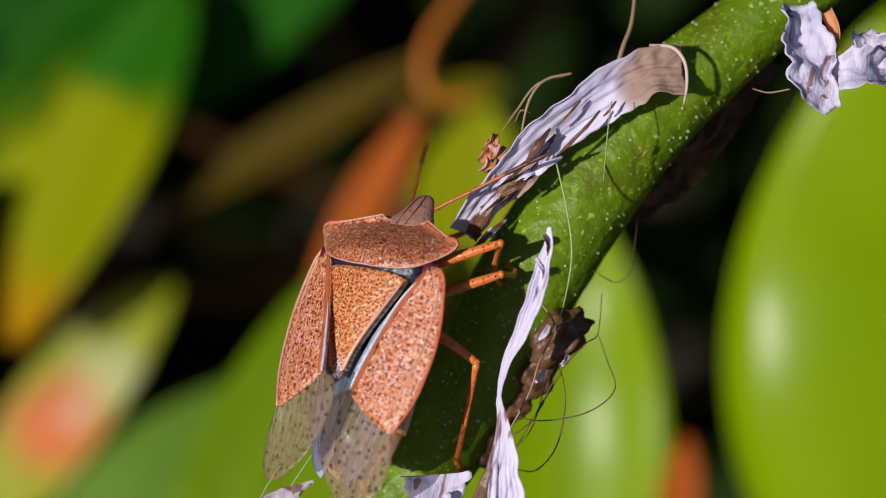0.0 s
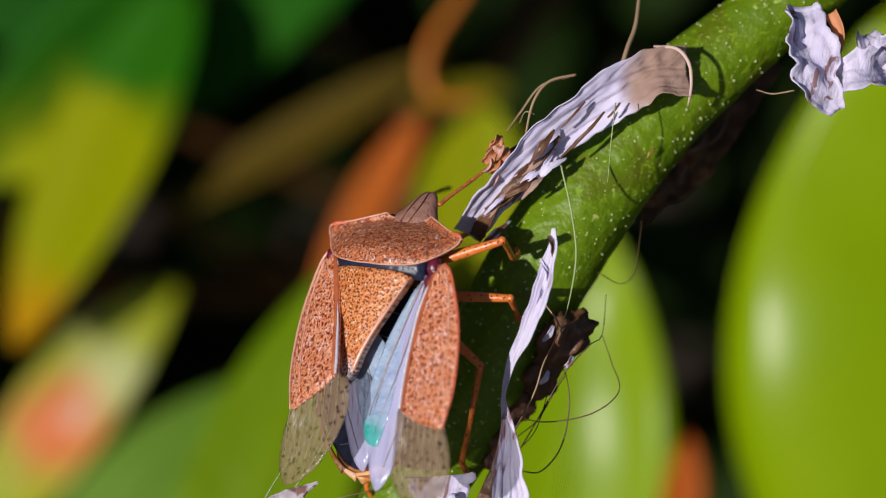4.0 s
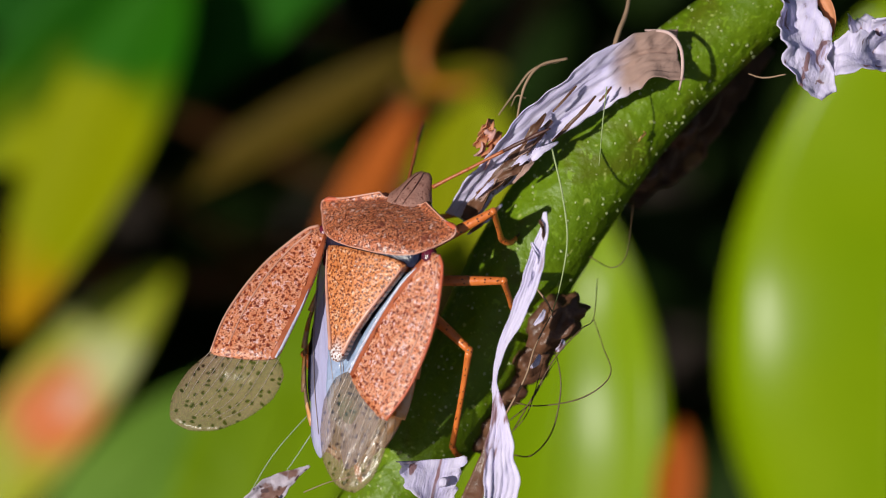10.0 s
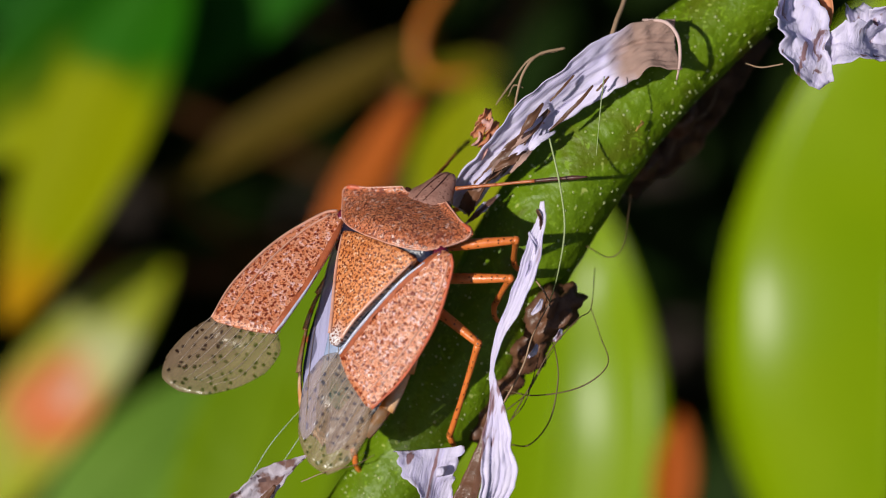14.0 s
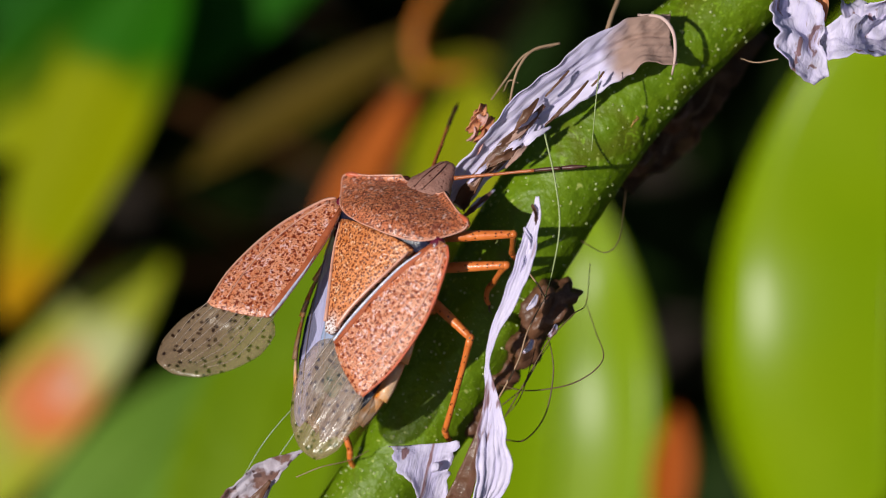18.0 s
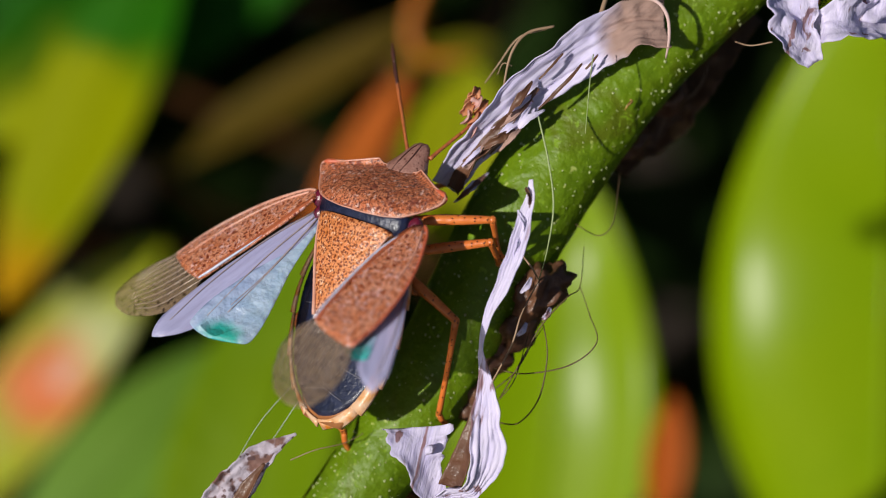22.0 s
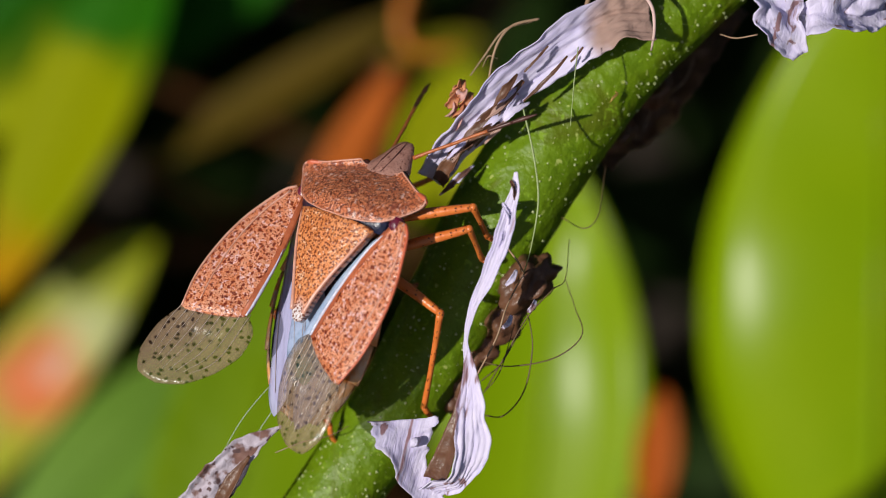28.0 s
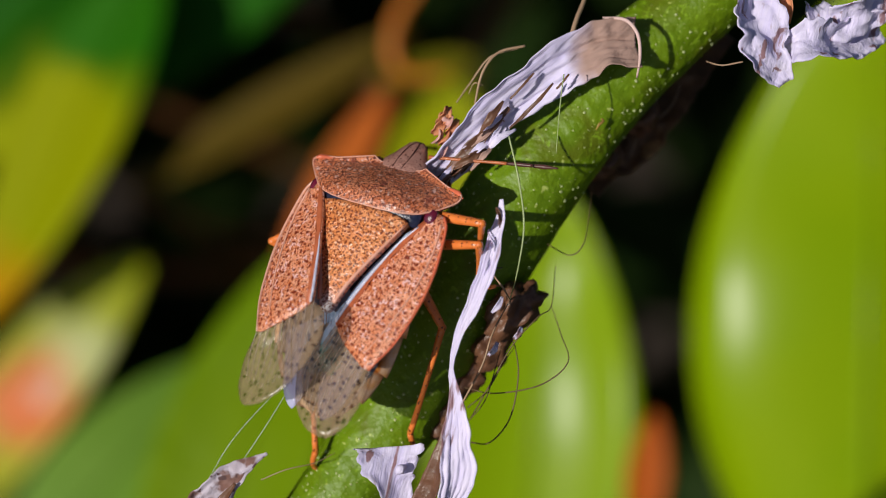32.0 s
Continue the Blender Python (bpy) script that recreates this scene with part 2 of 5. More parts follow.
def at(x, y, depth=0.0):
    """A place in the lens's axes from layout steps and a depth in metres behind the stem's plane."""
    k = PX * (AWAY + depth) / AWAY
    return Vector(((x - 784) * k, depth, (441 - y) * k))


def smooth_line(points, n):
    """n + 1 places along a smooth curve through the points (any tuples)."""
    pts = [Vector(p) if len(p) < 5 else p for p in points]
    pts = [2 * pts[0] - pts[1], *pts, 2 * pts[-1] - pts[-2]]
    res, m = [], len(pts) - 3
    for i in range(n + 1):
        f = i / n * m
        j = min(int(f), m - 1)
        f -= j
        a, b, c, d = pts[j:j + 4]
        res.append(0.5 * (2 * b + (c - a) * f + (2 * a - 5 * b + 4 * c - d) * f * f + (3 * b - a - 3 * c + d) * f ** 3))
    return res


def lerp_list(values, f):
    f *= len(values) - 1
    j = min(int(f), len(values) - 2)
    return values[j] + (values[j + 1] - values[j]) * (f - j)


def tube(points, radii, n=24, seg=10, bm=None, flat=1.0, wobble=0.0):
    """A round rod along a smooth curve, its radius running through radii."""
    bm = bm or bmesh.new()
    line = smooth_line(points, n)
    rings, side = [], None
    for i, p in enumerate(line):
        d = (line[min(i + 1, n)] - line[max(i - 1, 0)]).normalized()
        if side is None:
            side = d.orthogonal().normalized()
        side = (side - d * side.dot(d)).normalized()
        up = d.cross(side)
        r = lerp_list(radii, i / n)
        ring = []
        for k in range(seg):
            a = 2 * math.pi * k / seg
            q = r * (1 + wobble * noise.noise(p * 900 + Vector((k, 0, 0))))
            ring.append(bm.verts.new(p + side * (q * math.cos(a)) + up * (q * flat * math.sin(a))))
        rings.append(ring)
    for a, b in zip(rings, rings[1:]):
        for k in range(seg):
            bm.faces.new((a[k], a[(k + 1) % seg], b[(k + 1) % seg], b[k]))
    bm.faces.new(list(reversed(rings[0])))
    bm.faces.new(rings[-1])
    return bm


def sheet(place, nu, nv, thick, bm=None):
    """A sheet with thickness: place(u, v) for u, v in 0..1."""
    bm = bm or bmesh.new()
    top = [[place(i / nu, j / nv) for j in range(nv + 1)] for i in range(nu + 1)]
    a, b = [], []
    for i in range(nu + 1):
        ra, rb = [], []
        for j in range(nv + 1):
            du = top[min(i + 1, nu)][j] - top[max(i - 1, 0)][j]
            dv = top[i][min(j + 1, nv)] - top[i][max(j - 1, 0)]
            n = du.cross(dv)
            if n.length < 1e-14:
                n = Vector((0, 0, 1))
            n.normalize()
            ra.append(bm.verts.new(top[i][j] + n * thick / 2))
            rb.append(bm.verts.new(top[i][j] - n * thick / 2))
        a.append(ra)
        b.append(rb)
    for i in range(nu):
        for j in range(nv):
            bm.faces.new((a[i][j], a[i + 1][j], a[i + 1][j + 1], a[i][j + 1]))
            bm.faces.new((b[i][j], b[i][j + 1], b[i + 1][j + 1], b[i + 1][j]))
    for i in range(nu):
        bm.faces.new((a[i][0], b[i][0], b[i + 1][0], a[i + 1][0]))
        bm.faces.new((a[i][nv], a[i + 1][nv], b[i + 1][nv], b[i][nv]))
    for j in range(nv):
        bm.faces.new((a[0][j], a[0][j + 1], b[0][j + 1], b[0][j]))
        bm.faces.new((a[nu][j], b[nu][j], b[nu][j + 1], a[nu][j + 1]))
    return bm


def loft(rings, bm=None):
    """Closed rings of equal count, capped at both ends."""
    bm = bm or bmesh.new()
    vs = [[bm.verts.new(p) for p in r] for r in rings]
    n = len(rings[0])
    for a, b in zip(vs, vs[1:]):
        for k in range(n):
            bm.faces.new((a[k], a[(k + 1) % n], b[(k + 1) % n], b[k]))
    bm.faces.new(list(reversed(vs[0])))
    bm.faces.new(vs[-1])
    return bm


def mesh_of(name, bm, material, shift=None):
    if shift is not None:
        for v in bm.verts:
            v.co -= shift
    bmesh.ops.recalc_face_normals(bm, faces=bm.faces[:])
    me = bpy.data.meshes.new(name)
    bm.to_mesh(me)
    bm.free()
    for f in me.polygons:
        f.use_smooth = True
    me.materials.append(material)
    return me


def thing(name, base, label, category, group="", kind=""):
    """An empty at its base, in the lens's axes, that carries parts."""
    ob = new(name)
    ob.empty_display_size = 0.002
    ob.matrix_world = TURN @ Matrix.Translation(base)
    BASE[ob.name] = Vector(base)
    return tagged(ob, label, category, group, kind)


def solid(name, bm, material, base, label, category="", group="", kind=""):
    """A thing that is one mesh, given in the lens's axes."""
    ob = new(name, mesh_of(name, bm, material, Vector(base)))
    ob.matrix_world = TURN @ Matrix.Translation(base)
    BASE[ob.name] = Vector(base)
    return tagged(ob, label, category, group, kind)


def part(name, bm, material, parent, label="", own=False):
    """A mesh under a thing; own: the mesh is already in its parent's space."""
    ob = new(name, mesh_of(name, bm, material, None if own else BASE.get(parent.name, Vector())))
    ob.parent = parent
    BASE[ob.name] = BASE.get(parent.name, Vector())
    return tagged(ob, label)


# ---- ground and shrub ----
def ground():
    bm = bmesh.new()
    n = 40
    size = [-60 + 120 * (0.5 + 0.5 * math.copysign(abs(2 * i / n - 1) ** 3, 2 * i / n - 1)) for i in range(n + 1)]
    vs = [[bm.verts.new((x, y, -0.75 + 0.02 * noise.noise(Vector((x * 6, y * 6, 0))))) for y in size] for x in size]
    for i in range(n):
        for j in range(n):
            bm.faces.new((vs[i][j], vs[i + 1][j], vs[i + 1][j + 1], vs[i][j + 1]))
    ob = new("ground", mesh_of("ground", bm, SOIL))
    tagged(ob, "dark bare soil under the shrub", "ground", kind="structure")


def blade(base, tip, width, normal, bend=0.0, cup=0.15, full=0.5, nu=22, nv=10, thick=0.0004, wave=0.0, blunt=0.7):
    """A leaf blade as a bmesh in the lens's axes; full: where along it is widest."""
    base, tip = Vector(base), Vector(tip)
    axis = tip - base
    normal = Vector(normal)
    normal = (normal - axis * (normal.dot(axis) / axis.length_squared)).normalized()
    across = axis.normalized().cross(normal)
    power = math.log(0.5) / math.log(full)

    def place(u, v):
        w = width * (math.sin(math.pi * min(max(u, 0.004), 0.996) ** power) ** blunt)
        s = 2 * v - 1
        lift = bend * 4 * u * (1 - u) + cup * width * (s * s) * w / width
        lift += wave * width * math.sin(u * 9 + s * 2) * abs(s)
        return base + axis * u + across * (s * w / 2) + normal * lift
    return sheet(place, nu, nv, thick)


BRANCH = []


def shrub_branch():
    pts = [at(-300, 1700, 0.20), at(150, 1250, 0.17), at(480, 800, 0.155), at(760, 330, 0.15), at(1050, -150, 0.16), at(1300, -700, 0.2)]
    BRANCH.extend(smooth_line(pts, 40))
    root = [(0.02, 0.50, -0.75), (-0.01, 0.35, -0.45)]
    inv = TURN.inverted()
    bm = tube([inv @ Vector(p) for p in root] + pts, [0.009, 0.007, 0.004, 0.0022, 0.0018, 0.0016, 0.0014, 0.001], 60, 12, wobble=0.1)
    solid("shrub_branch", bm, TWIG, pts[0], "rust-brown woody shrub branch rising from the soil", "branch")


def leaf(base, tip, width, material, label, normal=(0, -1, 0), bend=0.0, cup=0.15, full=0.5, name="leaf"):
    """A leaf on its stalk, which meets the shrub's branch."""
    base, tip = Vector(base), Vector(tip)
    t = thing(name, base, label, "leaf", "leaves of the shrub")
    part("blade", blade(base, tip, width, normal, bend, cup, full), material, t)
    axis = tip - base
    n = Vector(normal)
    n = (n - axis * (n.dot(axis) / axis.length_squared)).normalized()
    rib = [base + axis * u + n * (bend * 4 * u * (1 - u) + 0.0002) for u in (0.02, 0.3, 0.6, 0.92)]
    part("midrib", tube(rib, [0.0005, 0.0004, 0.0003, 0.0001], 14, 6), material, t)
    end = min(BRANCH, key=lambda q: (q - base).length)
    mid = (base + end) / 2 - axis * 0.15
    part("stalk", tube([base + axis * 0.02, mid, end], [0.0006, 0.0007, 0.0009], 12, 7), TWIG, t)
    return t


def background_leaves():
    leaf(at(1575, 1190, .062), at(1600, 5, .058), 0.0212, LEAF_BRIGHT, "large glossy bright green leaf in full sun",
         (-0.02, -1, -0.06), 0.001, -0.12, 0.47)
    leaf(at(940, 1330, .075), at(1050, 380, .07), 0.0142, LEAF_BRIGHT, "glossy yellow-green leaf behind the stem",
         (-0.1, -1, -0.08), 0.001, 0.12, 0.5)
    leaf(at(330, 1330, .062), at(640, 440, .066), 0.0112, LEAF_MID, "broad pale green leaf in soft sun", (-0.3, -1, 0.25), 0.001, 0.1, 0.5)
    leaf(at(20, 1120, .08), at(470, 670, .085), 0.0084, LEAF_PALE, "pale bluish-green leaf in half shade", (-0.3, -1, 0.2), 0.001, 0.1, 0.5)
    foot = at(-60, 1000, .085)
    # pale patches paint in highlights; the pink one is the leaf's own blush
    pink = surf("leaf_blushed", (0.44, 0.50, 0.006), (0.60, 0.62, 0.12), 70, 0.34, 0.4, 90, glow=0.25, coat=0.2,
                patch=[((0.70, 0.74, 0.36), at(185, 670, .087) - foot, 0.0046, 0.0012), ((0.90, 0.28, 0.10), at(122, 766, .087) - foot, 0.0058, 0.0022),
                       ((0.92, 0.78, 0.66), at(140, 742, .087) - foot, 0.0020, 0.0006)])
    leaf(foot, at(312, 492, .09), 0.0078, pink, "young yellow-green leaf blushed pink in its middle", (-0.4, -1, 0.1), 0.001, 0.2, 0.5)
    foot = at(330, -40, .085)
    ripe = surf("leaf_ripening", (0.022, 0.15, 0.004), (0.035, 0.18, 0.004), 70, 0.45, 0.1, 300, glow=0.3, spec=0.12,
                patch=[((0.33, 0.37, 0.001), at(105, 360, .083) - foot, 0.0115, 0.0074), ((0.55, 0.30, 0.002), at(38, 600, .081) - foot, 0.0080, 0.0020)])
    leaf(foot, at(22, 612, .081), 0.0098, ripe, "green hanging leaf turning yellow and orange at its tip", (-0.6, -1, 0.1), 0.0, 0.1, 0.43)
    leaf(at(-200, -100, .10), at(640, -40, .105), 0.019, LEAF_DARK, "large dark green leaf at the upper left", (-0.1, -1, -0.5), 0.0, 0.1, 0.5)
    foot = at(-120, 326, .088)
    green = surf("leaf_half_ripe", (0.016, 0.115, 0.004), (0.026, 0.15, 0.005), 70, 0.5, 0.1, 300, glow=0.15, spec=0.10,
                 patch=[((0.32, 0.36, 0.001), at(120, 330, .089) - foot, 0.0095, 0.0035)])
    leaf(foot, at(756, -259, .09), 0.0130, green, "large green leaf yellowing at its foot", (-0.1, -1, -0.3), 0.0, 0.1, 0.5)
    leaf(at(540, 545, .079), at(745, 195, .080), 0.0033, LEAF_ORANGE, "salmon-orange withering leaf behind the bug", (-0.4, -1, 0.0), 0.0, 0.1, 0.55)
    leaf(at(800, 520, .076), at(862, 185, .078), 0.0076, LEAF_YELLOW, "yellow-green leaf beside the orange one", (-0.2, -1, 0.0), 0.0, 0.1, 0.5)
    leaf(at(285, 378, .086), at(780, 92, .087), 0.0036, OLIVE, "dull olive leaf deep in the shrub", (-0.3, -1, 0.3), 0.0, 0.1, 0.5)
    leaf(at(720, 185, .085), at(898, 150, .085), 0.0022, LEAF_TIP, "small yellow-olive leaf tip in the shrub", (-0.2, -1, 0.1), 0.0, 0.1, 0.6)
    leaf(at(1190, 1010, .066), at(1216, 770, .066), 0.0027, RUST, "rust-orange leaf tip in a dark gap", (-0.2, -1, 0), 0.0, 0.1, 0.5)
    bm = tube([at(880, -190, .068), at(845, -70, .068), at(800, 8, .068), at(760, 70, .068), at(748, 120, .068), at(756, 160, .068), at(790, 176, .068), at(850, 172, .068)],
              [0.0003, 0.00034, 0.00038, 0.0004, 0.0004, 0.00034, 0.00024], 36, 8)
    solid("twig", bm, surf("twig_orange", (0.66, 0.20, 0.008), (0.52, 0.15, 0.008), 200, 0.5, 0.3, 700, glow=0.2), at(745, 190, .068), "rust-orange curved young twig", "twig")


def deep_shrub():
    """The inside of the shrub, its shade put into the colour: leaves behind, beside and above the view."""
    rng = random.Random(4)
    verts, faces = [], []

    def add(p, size):
        d = Vector((rng.gauss(0, 1), rng.gauss(0, 1), rng.gauss(0, 1))).normalized()
        e = d.orthogonal().normalized()
        e.rotate(Matrix.Rotation(rng.uniform(0, 6.28), 3, d))
        f = d.cross(e)
        i = len(verts)
        for u, w, h in ((0, 0, 0), (.25, .5, .1), (.6, .55, .12), (1, 0, 0), (.6, -.55, .12), (.25, -.5, .1), (.5, 0, 0)):
            verts.append(p + d * (u - .5) * size + e * w * size * .55 + f * h * size)
        for a, b in ((0, 1), (1, 2), (2, 3), (3, 4), (4, 5), (5, 0)):
            faces.append((i + a, i + b, i + 6))
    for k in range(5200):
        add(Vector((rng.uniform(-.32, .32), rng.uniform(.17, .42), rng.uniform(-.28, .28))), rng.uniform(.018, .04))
    # leaves from here on are unseen, added to keep sun off the background
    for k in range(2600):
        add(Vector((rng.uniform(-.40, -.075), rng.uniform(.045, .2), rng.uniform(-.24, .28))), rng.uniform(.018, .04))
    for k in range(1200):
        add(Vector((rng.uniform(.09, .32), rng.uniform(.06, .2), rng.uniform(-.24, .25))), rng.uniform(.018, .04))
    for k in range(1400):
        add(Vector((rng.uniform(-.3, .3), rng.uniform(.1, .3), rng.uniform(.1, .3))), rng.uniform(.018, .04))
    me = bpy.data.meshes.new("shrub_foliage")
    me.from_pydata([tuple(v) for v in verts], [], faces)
    me.materials.append(LEAF_SHADE_TONE)
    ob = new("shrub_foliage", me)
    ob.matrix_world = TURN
    tagged(ob, "dense foliage with deep shade put into its dark green", "foliage", kind="stuff")


# ---- the stem and what clings to it ----
STEM_LINE = [(1640, -200), (1480, -75), (1310, 62), (1160, 195), (1040, 335), (945, 480), (860, 640), (770, 800), (665, 950), (555, 1110), (430, 1300)]
STEM_R = [62, 66, 72, 84, 94, 97, 92, 82, 76, 74, 74]
STEM_DEPTH = 0.002


def plant_stem():
    pts = [at(x, y, STEM_DEPTH) for x, y in STEM_LINE]
    inv = TURN.inverted()
    foot = [inv @ Vector(p) for p in ((-0.03, 0.03, -0.75), (-0.03, 0.01, -0.4), (-0.025, 0.0, -0.1))]
    bm = tube(foot + list(reversed(pts)), [0.004, 0.0032, 0.0022] + [r * PX for r in reversed(STEM_R)], 150, 40, wobble=0.03)
    t = thing("green_plant", foot[0], "thick green plant stem with pale specks and scars", "stem")
    part("stalk", bm, STEM, t)
    rng = random.Random(8)
    # pale bumps on the skin
    bm = bmesh.new()
    line = smooth_line(pts, 200)
    for k in range(640):
        i = rng.randrange(30, 170)
        p, q = line[i], line[i + 1]
        d = (q - p).normalized()
        a = rng.uniform(-1.4, 1.4)
        out = (Vector((0, -1, 0)) * math.cos(a) + d.cross(Vector((0, -1, 0))).normalized() * math.sin(a)).normalized()
        r = lerp_list(STEM_R, i / 200) * PX
        c = p + out * r * 1.0
        s = rng.choice((0.7, 0.9, 1.2, 1.6, 2.2, 2.8)) * PX
        bmesh.ops.create_icosphere(bm, subdivisions=1, radius=s, matrix=Matrix.Translation(c))
    part("skin_specks", bm, surf("speck", (0.55, 0.62, 0.30), (0.45, 0.5, 0.25), 900, 0.5), t, "raised pale specks")["kind"] = "stuff"
    scar = tube([at(1137, 278, -.00015), at(1144, 268, -.0002), at(1150, 262, -.0001), at(1146, 258, -.0001)], [1e-5, 6e-5, 6e-5, 1e-5], 10, 6)
    part("scar", scar, surf("scar_tan", (0.5, 0.3, 0.08), (0.4, 0.22, 0.06), 900, 0.5), t, "small tan scar")
    return t


def ribbon(points, widths, turns, curl=0.0, n=60, nv=20, thick=4e-5, crumple=0.0, seed=0, jag=0.0, pleat=0.035):
    """A dry strip along a smooth curve in the lens's axes: widths in steps, turns in degrees about its line (0: facing the lens)."""
    line = smooth_line(points, n)

    def place(u, v):
        i = min(round(u * n), n)
        p = line[i]
        d = (line[min(i + 1, n)] - line[max(i - 1, 0)]).normalized()
        side = d.cross(Vector((0, 1, 0))).normalized()
        a = radians(lerp_list(turns, u))
        nrm = d.cross(side)
        w = lerp_list(widths, u) * PX
        s = 2 * v - 1
        c = side * math.cos(a) + nrm * math.sin(a)
        e = d.cross(c)
        ed = 1 + jag * (0.6 * noise.noise(Vector((u * 6, seed, math.copysign(3, s)))) + 0.3 * noise.noise(Vector((u * 19, seed, math.copysign(3, s)))))
        q = p + c * (s * w / 2 * ed) + e * (curl * w * s * s)
        q += e * (pleat * w * (noise.noise(Vector((s * 4.5, u * 2.2, seed))) + 0.6 * noise.noise(Vector((s * 11, u * 3, seed + 9)))))
        if crumple:
            f = 1 / (PX * 60)
            q += e * crumple * w * (noise.noise(q * f + Vector((seed, 0, 0))) + 0.5 * noise.noise(q * f * 2.7))
        return q
    return sheet(place, n, nv, thick)


def dry_bits():
    # papery leaf base lying along the stem
    pts = [at(1207, 128, -.0006), at(1150, 128, -.0010), at(1080, 160, -.0009), at(1000, 215, -.0009), at(925, 280, -.0008),
           at(865, 345, -.0005), at(815, 410, .0002)]
    t = thing("papery_leaf_base", pts[0], "dry papery white leaf base with brown streaks on the stem", "dry leaf")
    part("sheath", ribbon(pts, [95, 85, 95, 85, 80, 75, 50], [15, 10, -15, -25, -30, -35, -30], 0.16, 105, 30, crumple=0.10, seed=1, jag=0.4, pleat=0.06), PAPER_LEAN, t)
    rim = [at(1150, 80, -.0005), at(1190, 84, -.0012), at(1212, 110, -.0016), at(1216, 150, -.0015), at(1210, 186, -.0009)]
    part("rolled_rim", tube(rim, [2 * PX, 3.4 * PX, 3.4 * PX, 3 * PX, 1.6 * PX], 20, 8), surf("rim_tan", (0.72, 0.52, 0.48), (0.56, 0.36, 0.32), 800, 0.6), t,
         "tan rolled rim")
    part("brown_fold", ribbon([at(985, 240, -.0011), at(930, 300, -.0010), at(880, 360, -.0008), at(835, 420, -.0002)], [8, 22, 30, 26],
                              [40, 10, 55, 20], 0.3, 40, 14, crumple=0.3, seed=5, jag=0.8), BROWN, t, "dark brown shrivelled fold")
    for pts, w in (([(1062, 196, -.0017), (1038, 226, -.0018), (1014, 250, -.0017), (985, 276, -.0016)], 7), ([(1090, 180, -.0016), (1078, 196, -.0017), (1068, 206, -.0016)], 4),
                   ([(1028, 178, -.0015), (1006, 204, -.0016), (986, 224, -.0015)], 4)):
        part("crack", ribbon([at(*p) for p in pts], [2, w, w, 2], [20, 40, 10], 0.3, 24, 6, crumple=0.2, seed=len(pts) + w, jag=0.8), BROWN, t, "dark brown split in the paper")
    rng = random.Random(31)
    for k in range(16):
        f = rng.random()
        x, y = 970 - 130 * f + rng.uniform(-18, 22), 268 + 130 * f + rng.uniform(-20, 22)
        ln = rng.uniform(18, 46)
        a = radians(rng.uniform(30, 65))
        dx, dy = math.cos(a) * ln, math.sin(a) * ln
        d = -.0012 - rng.uniform(0, .0006) + .0008 * f
        part("shred", ribbon([at(x + dx, y - dy, d + .0004), at(x, y, d), at(x - dx, y + dy, d + .0004)], [3, rng.uniform(7, 18), 3],
                             [rng.uniform(-50, 50), rng.uniform(-40, 40), rng.uniform(-60, 60)], 0.25, 18, 8, crumple=0.3, seed=40 + k, jag=0.8),
             PAPER_LEAN if k % 5 < 2 else BROWN if k % 2 else TAN, t)
    # frill at the upper right
    t = thing("papery_frill", at(1450, 30, .0), "curled papery white dry flower remains on the stem", "dry flower")
    part("petal", ribbon([at(1415, 10, -.001), at(1420, 70, -.002), at(1432, 130, -.0022), at(1475, 195, -.0018)], [50, 85, 100, 30],
                         [10, -15, -25, 20], 0.2, 36, 14, crumple=0.22, seed=2, jag=0.6, pleat=0.09), PAPER, t)
    part("petal", ribbon([at(1470, 130, -.0014), at(1520, 128, -.0022), at(1580, 120, -.001), at(1640, 90, .0)], [40, 75, 70, 60],
                         [30, -30, 10, 30], 0.25, 36, 14, crumple=0.26, seed=3, jag=0.6, pleat=0.09), PAPER, t)
    part("petal", ribbon([at(1520, 60, -.0004), at(1550, 90, -.0012), at(1600, 70, -.001), at(1660, 20, 0)], [40, 60, 80, 60],
                         [-40, 10, 40, 10], 0.25, 30, 12, crumple=0.30, seed=4, jag=0.6, pleat=0.09), PAPER, t)
    part("bract", ribbon([at(1465, 20, -.0016), at(1482, 55, -.0018), at(1478, 90, -.0016)], [24, 26, 10], [30, 50, 30], 0.3, 16, 8, crumple=0.1, seed=9),
         NUB, t, "tan curled bract")
    part("hair", tube([at(1332, 157, -.0004), at(1360, 164, -.0008), at(1398, 158, -.0012)], [0.8 * PX, 1.3 * PX, 1.3 * PX], 12, 6), HAIR, t)
    # long twisted strip
    pts = [at(974, 402, -.0036), at(970, 440, -.0037), at(952, 500, -.0038), at(930, 570, -.0038), at(900, 640, -.0036), at(884, 700, -.0034),
           at(890, 760, -.0034), at(893, 830, -.0036), at(890, 900, -.0036), at(868, 950, -.003), at(820, 960, -.0018)]
    t = thing("twisted_dry_leaf", pts[-1], "long twisted papery white dead leaf hanging beside the stem", "dry leaf")
    part("strip", ribbon(pts, [10, 19, 30, 28, 18, 10, 28, 54, 60, 42, 54], [60, 25, 10, 15, 30, 60, 20, 5, -10, -40, -60], 0.14, 165, 30, crumple=0.18, seed=6, jag=0.9, pleat=0.07), PAPER, t)
    for x, y, dx, dy, w in ((968, 430, -5, -14, 8), (958, 480, -9, -24, 8), (946, 520, 10, -20, 7)):
        part("shred", ribbon([at(x - dx * .5, y + 22, -.0037), at(x, y, -.0039), at(x + dx, y + dy, -.0037)], [4, w, 3], [20, 50, -30], 0.3, 16, 8, crumple=0.4, seed=x, jag=0.9),
             PAPER if x % 4 else BROWN, t)
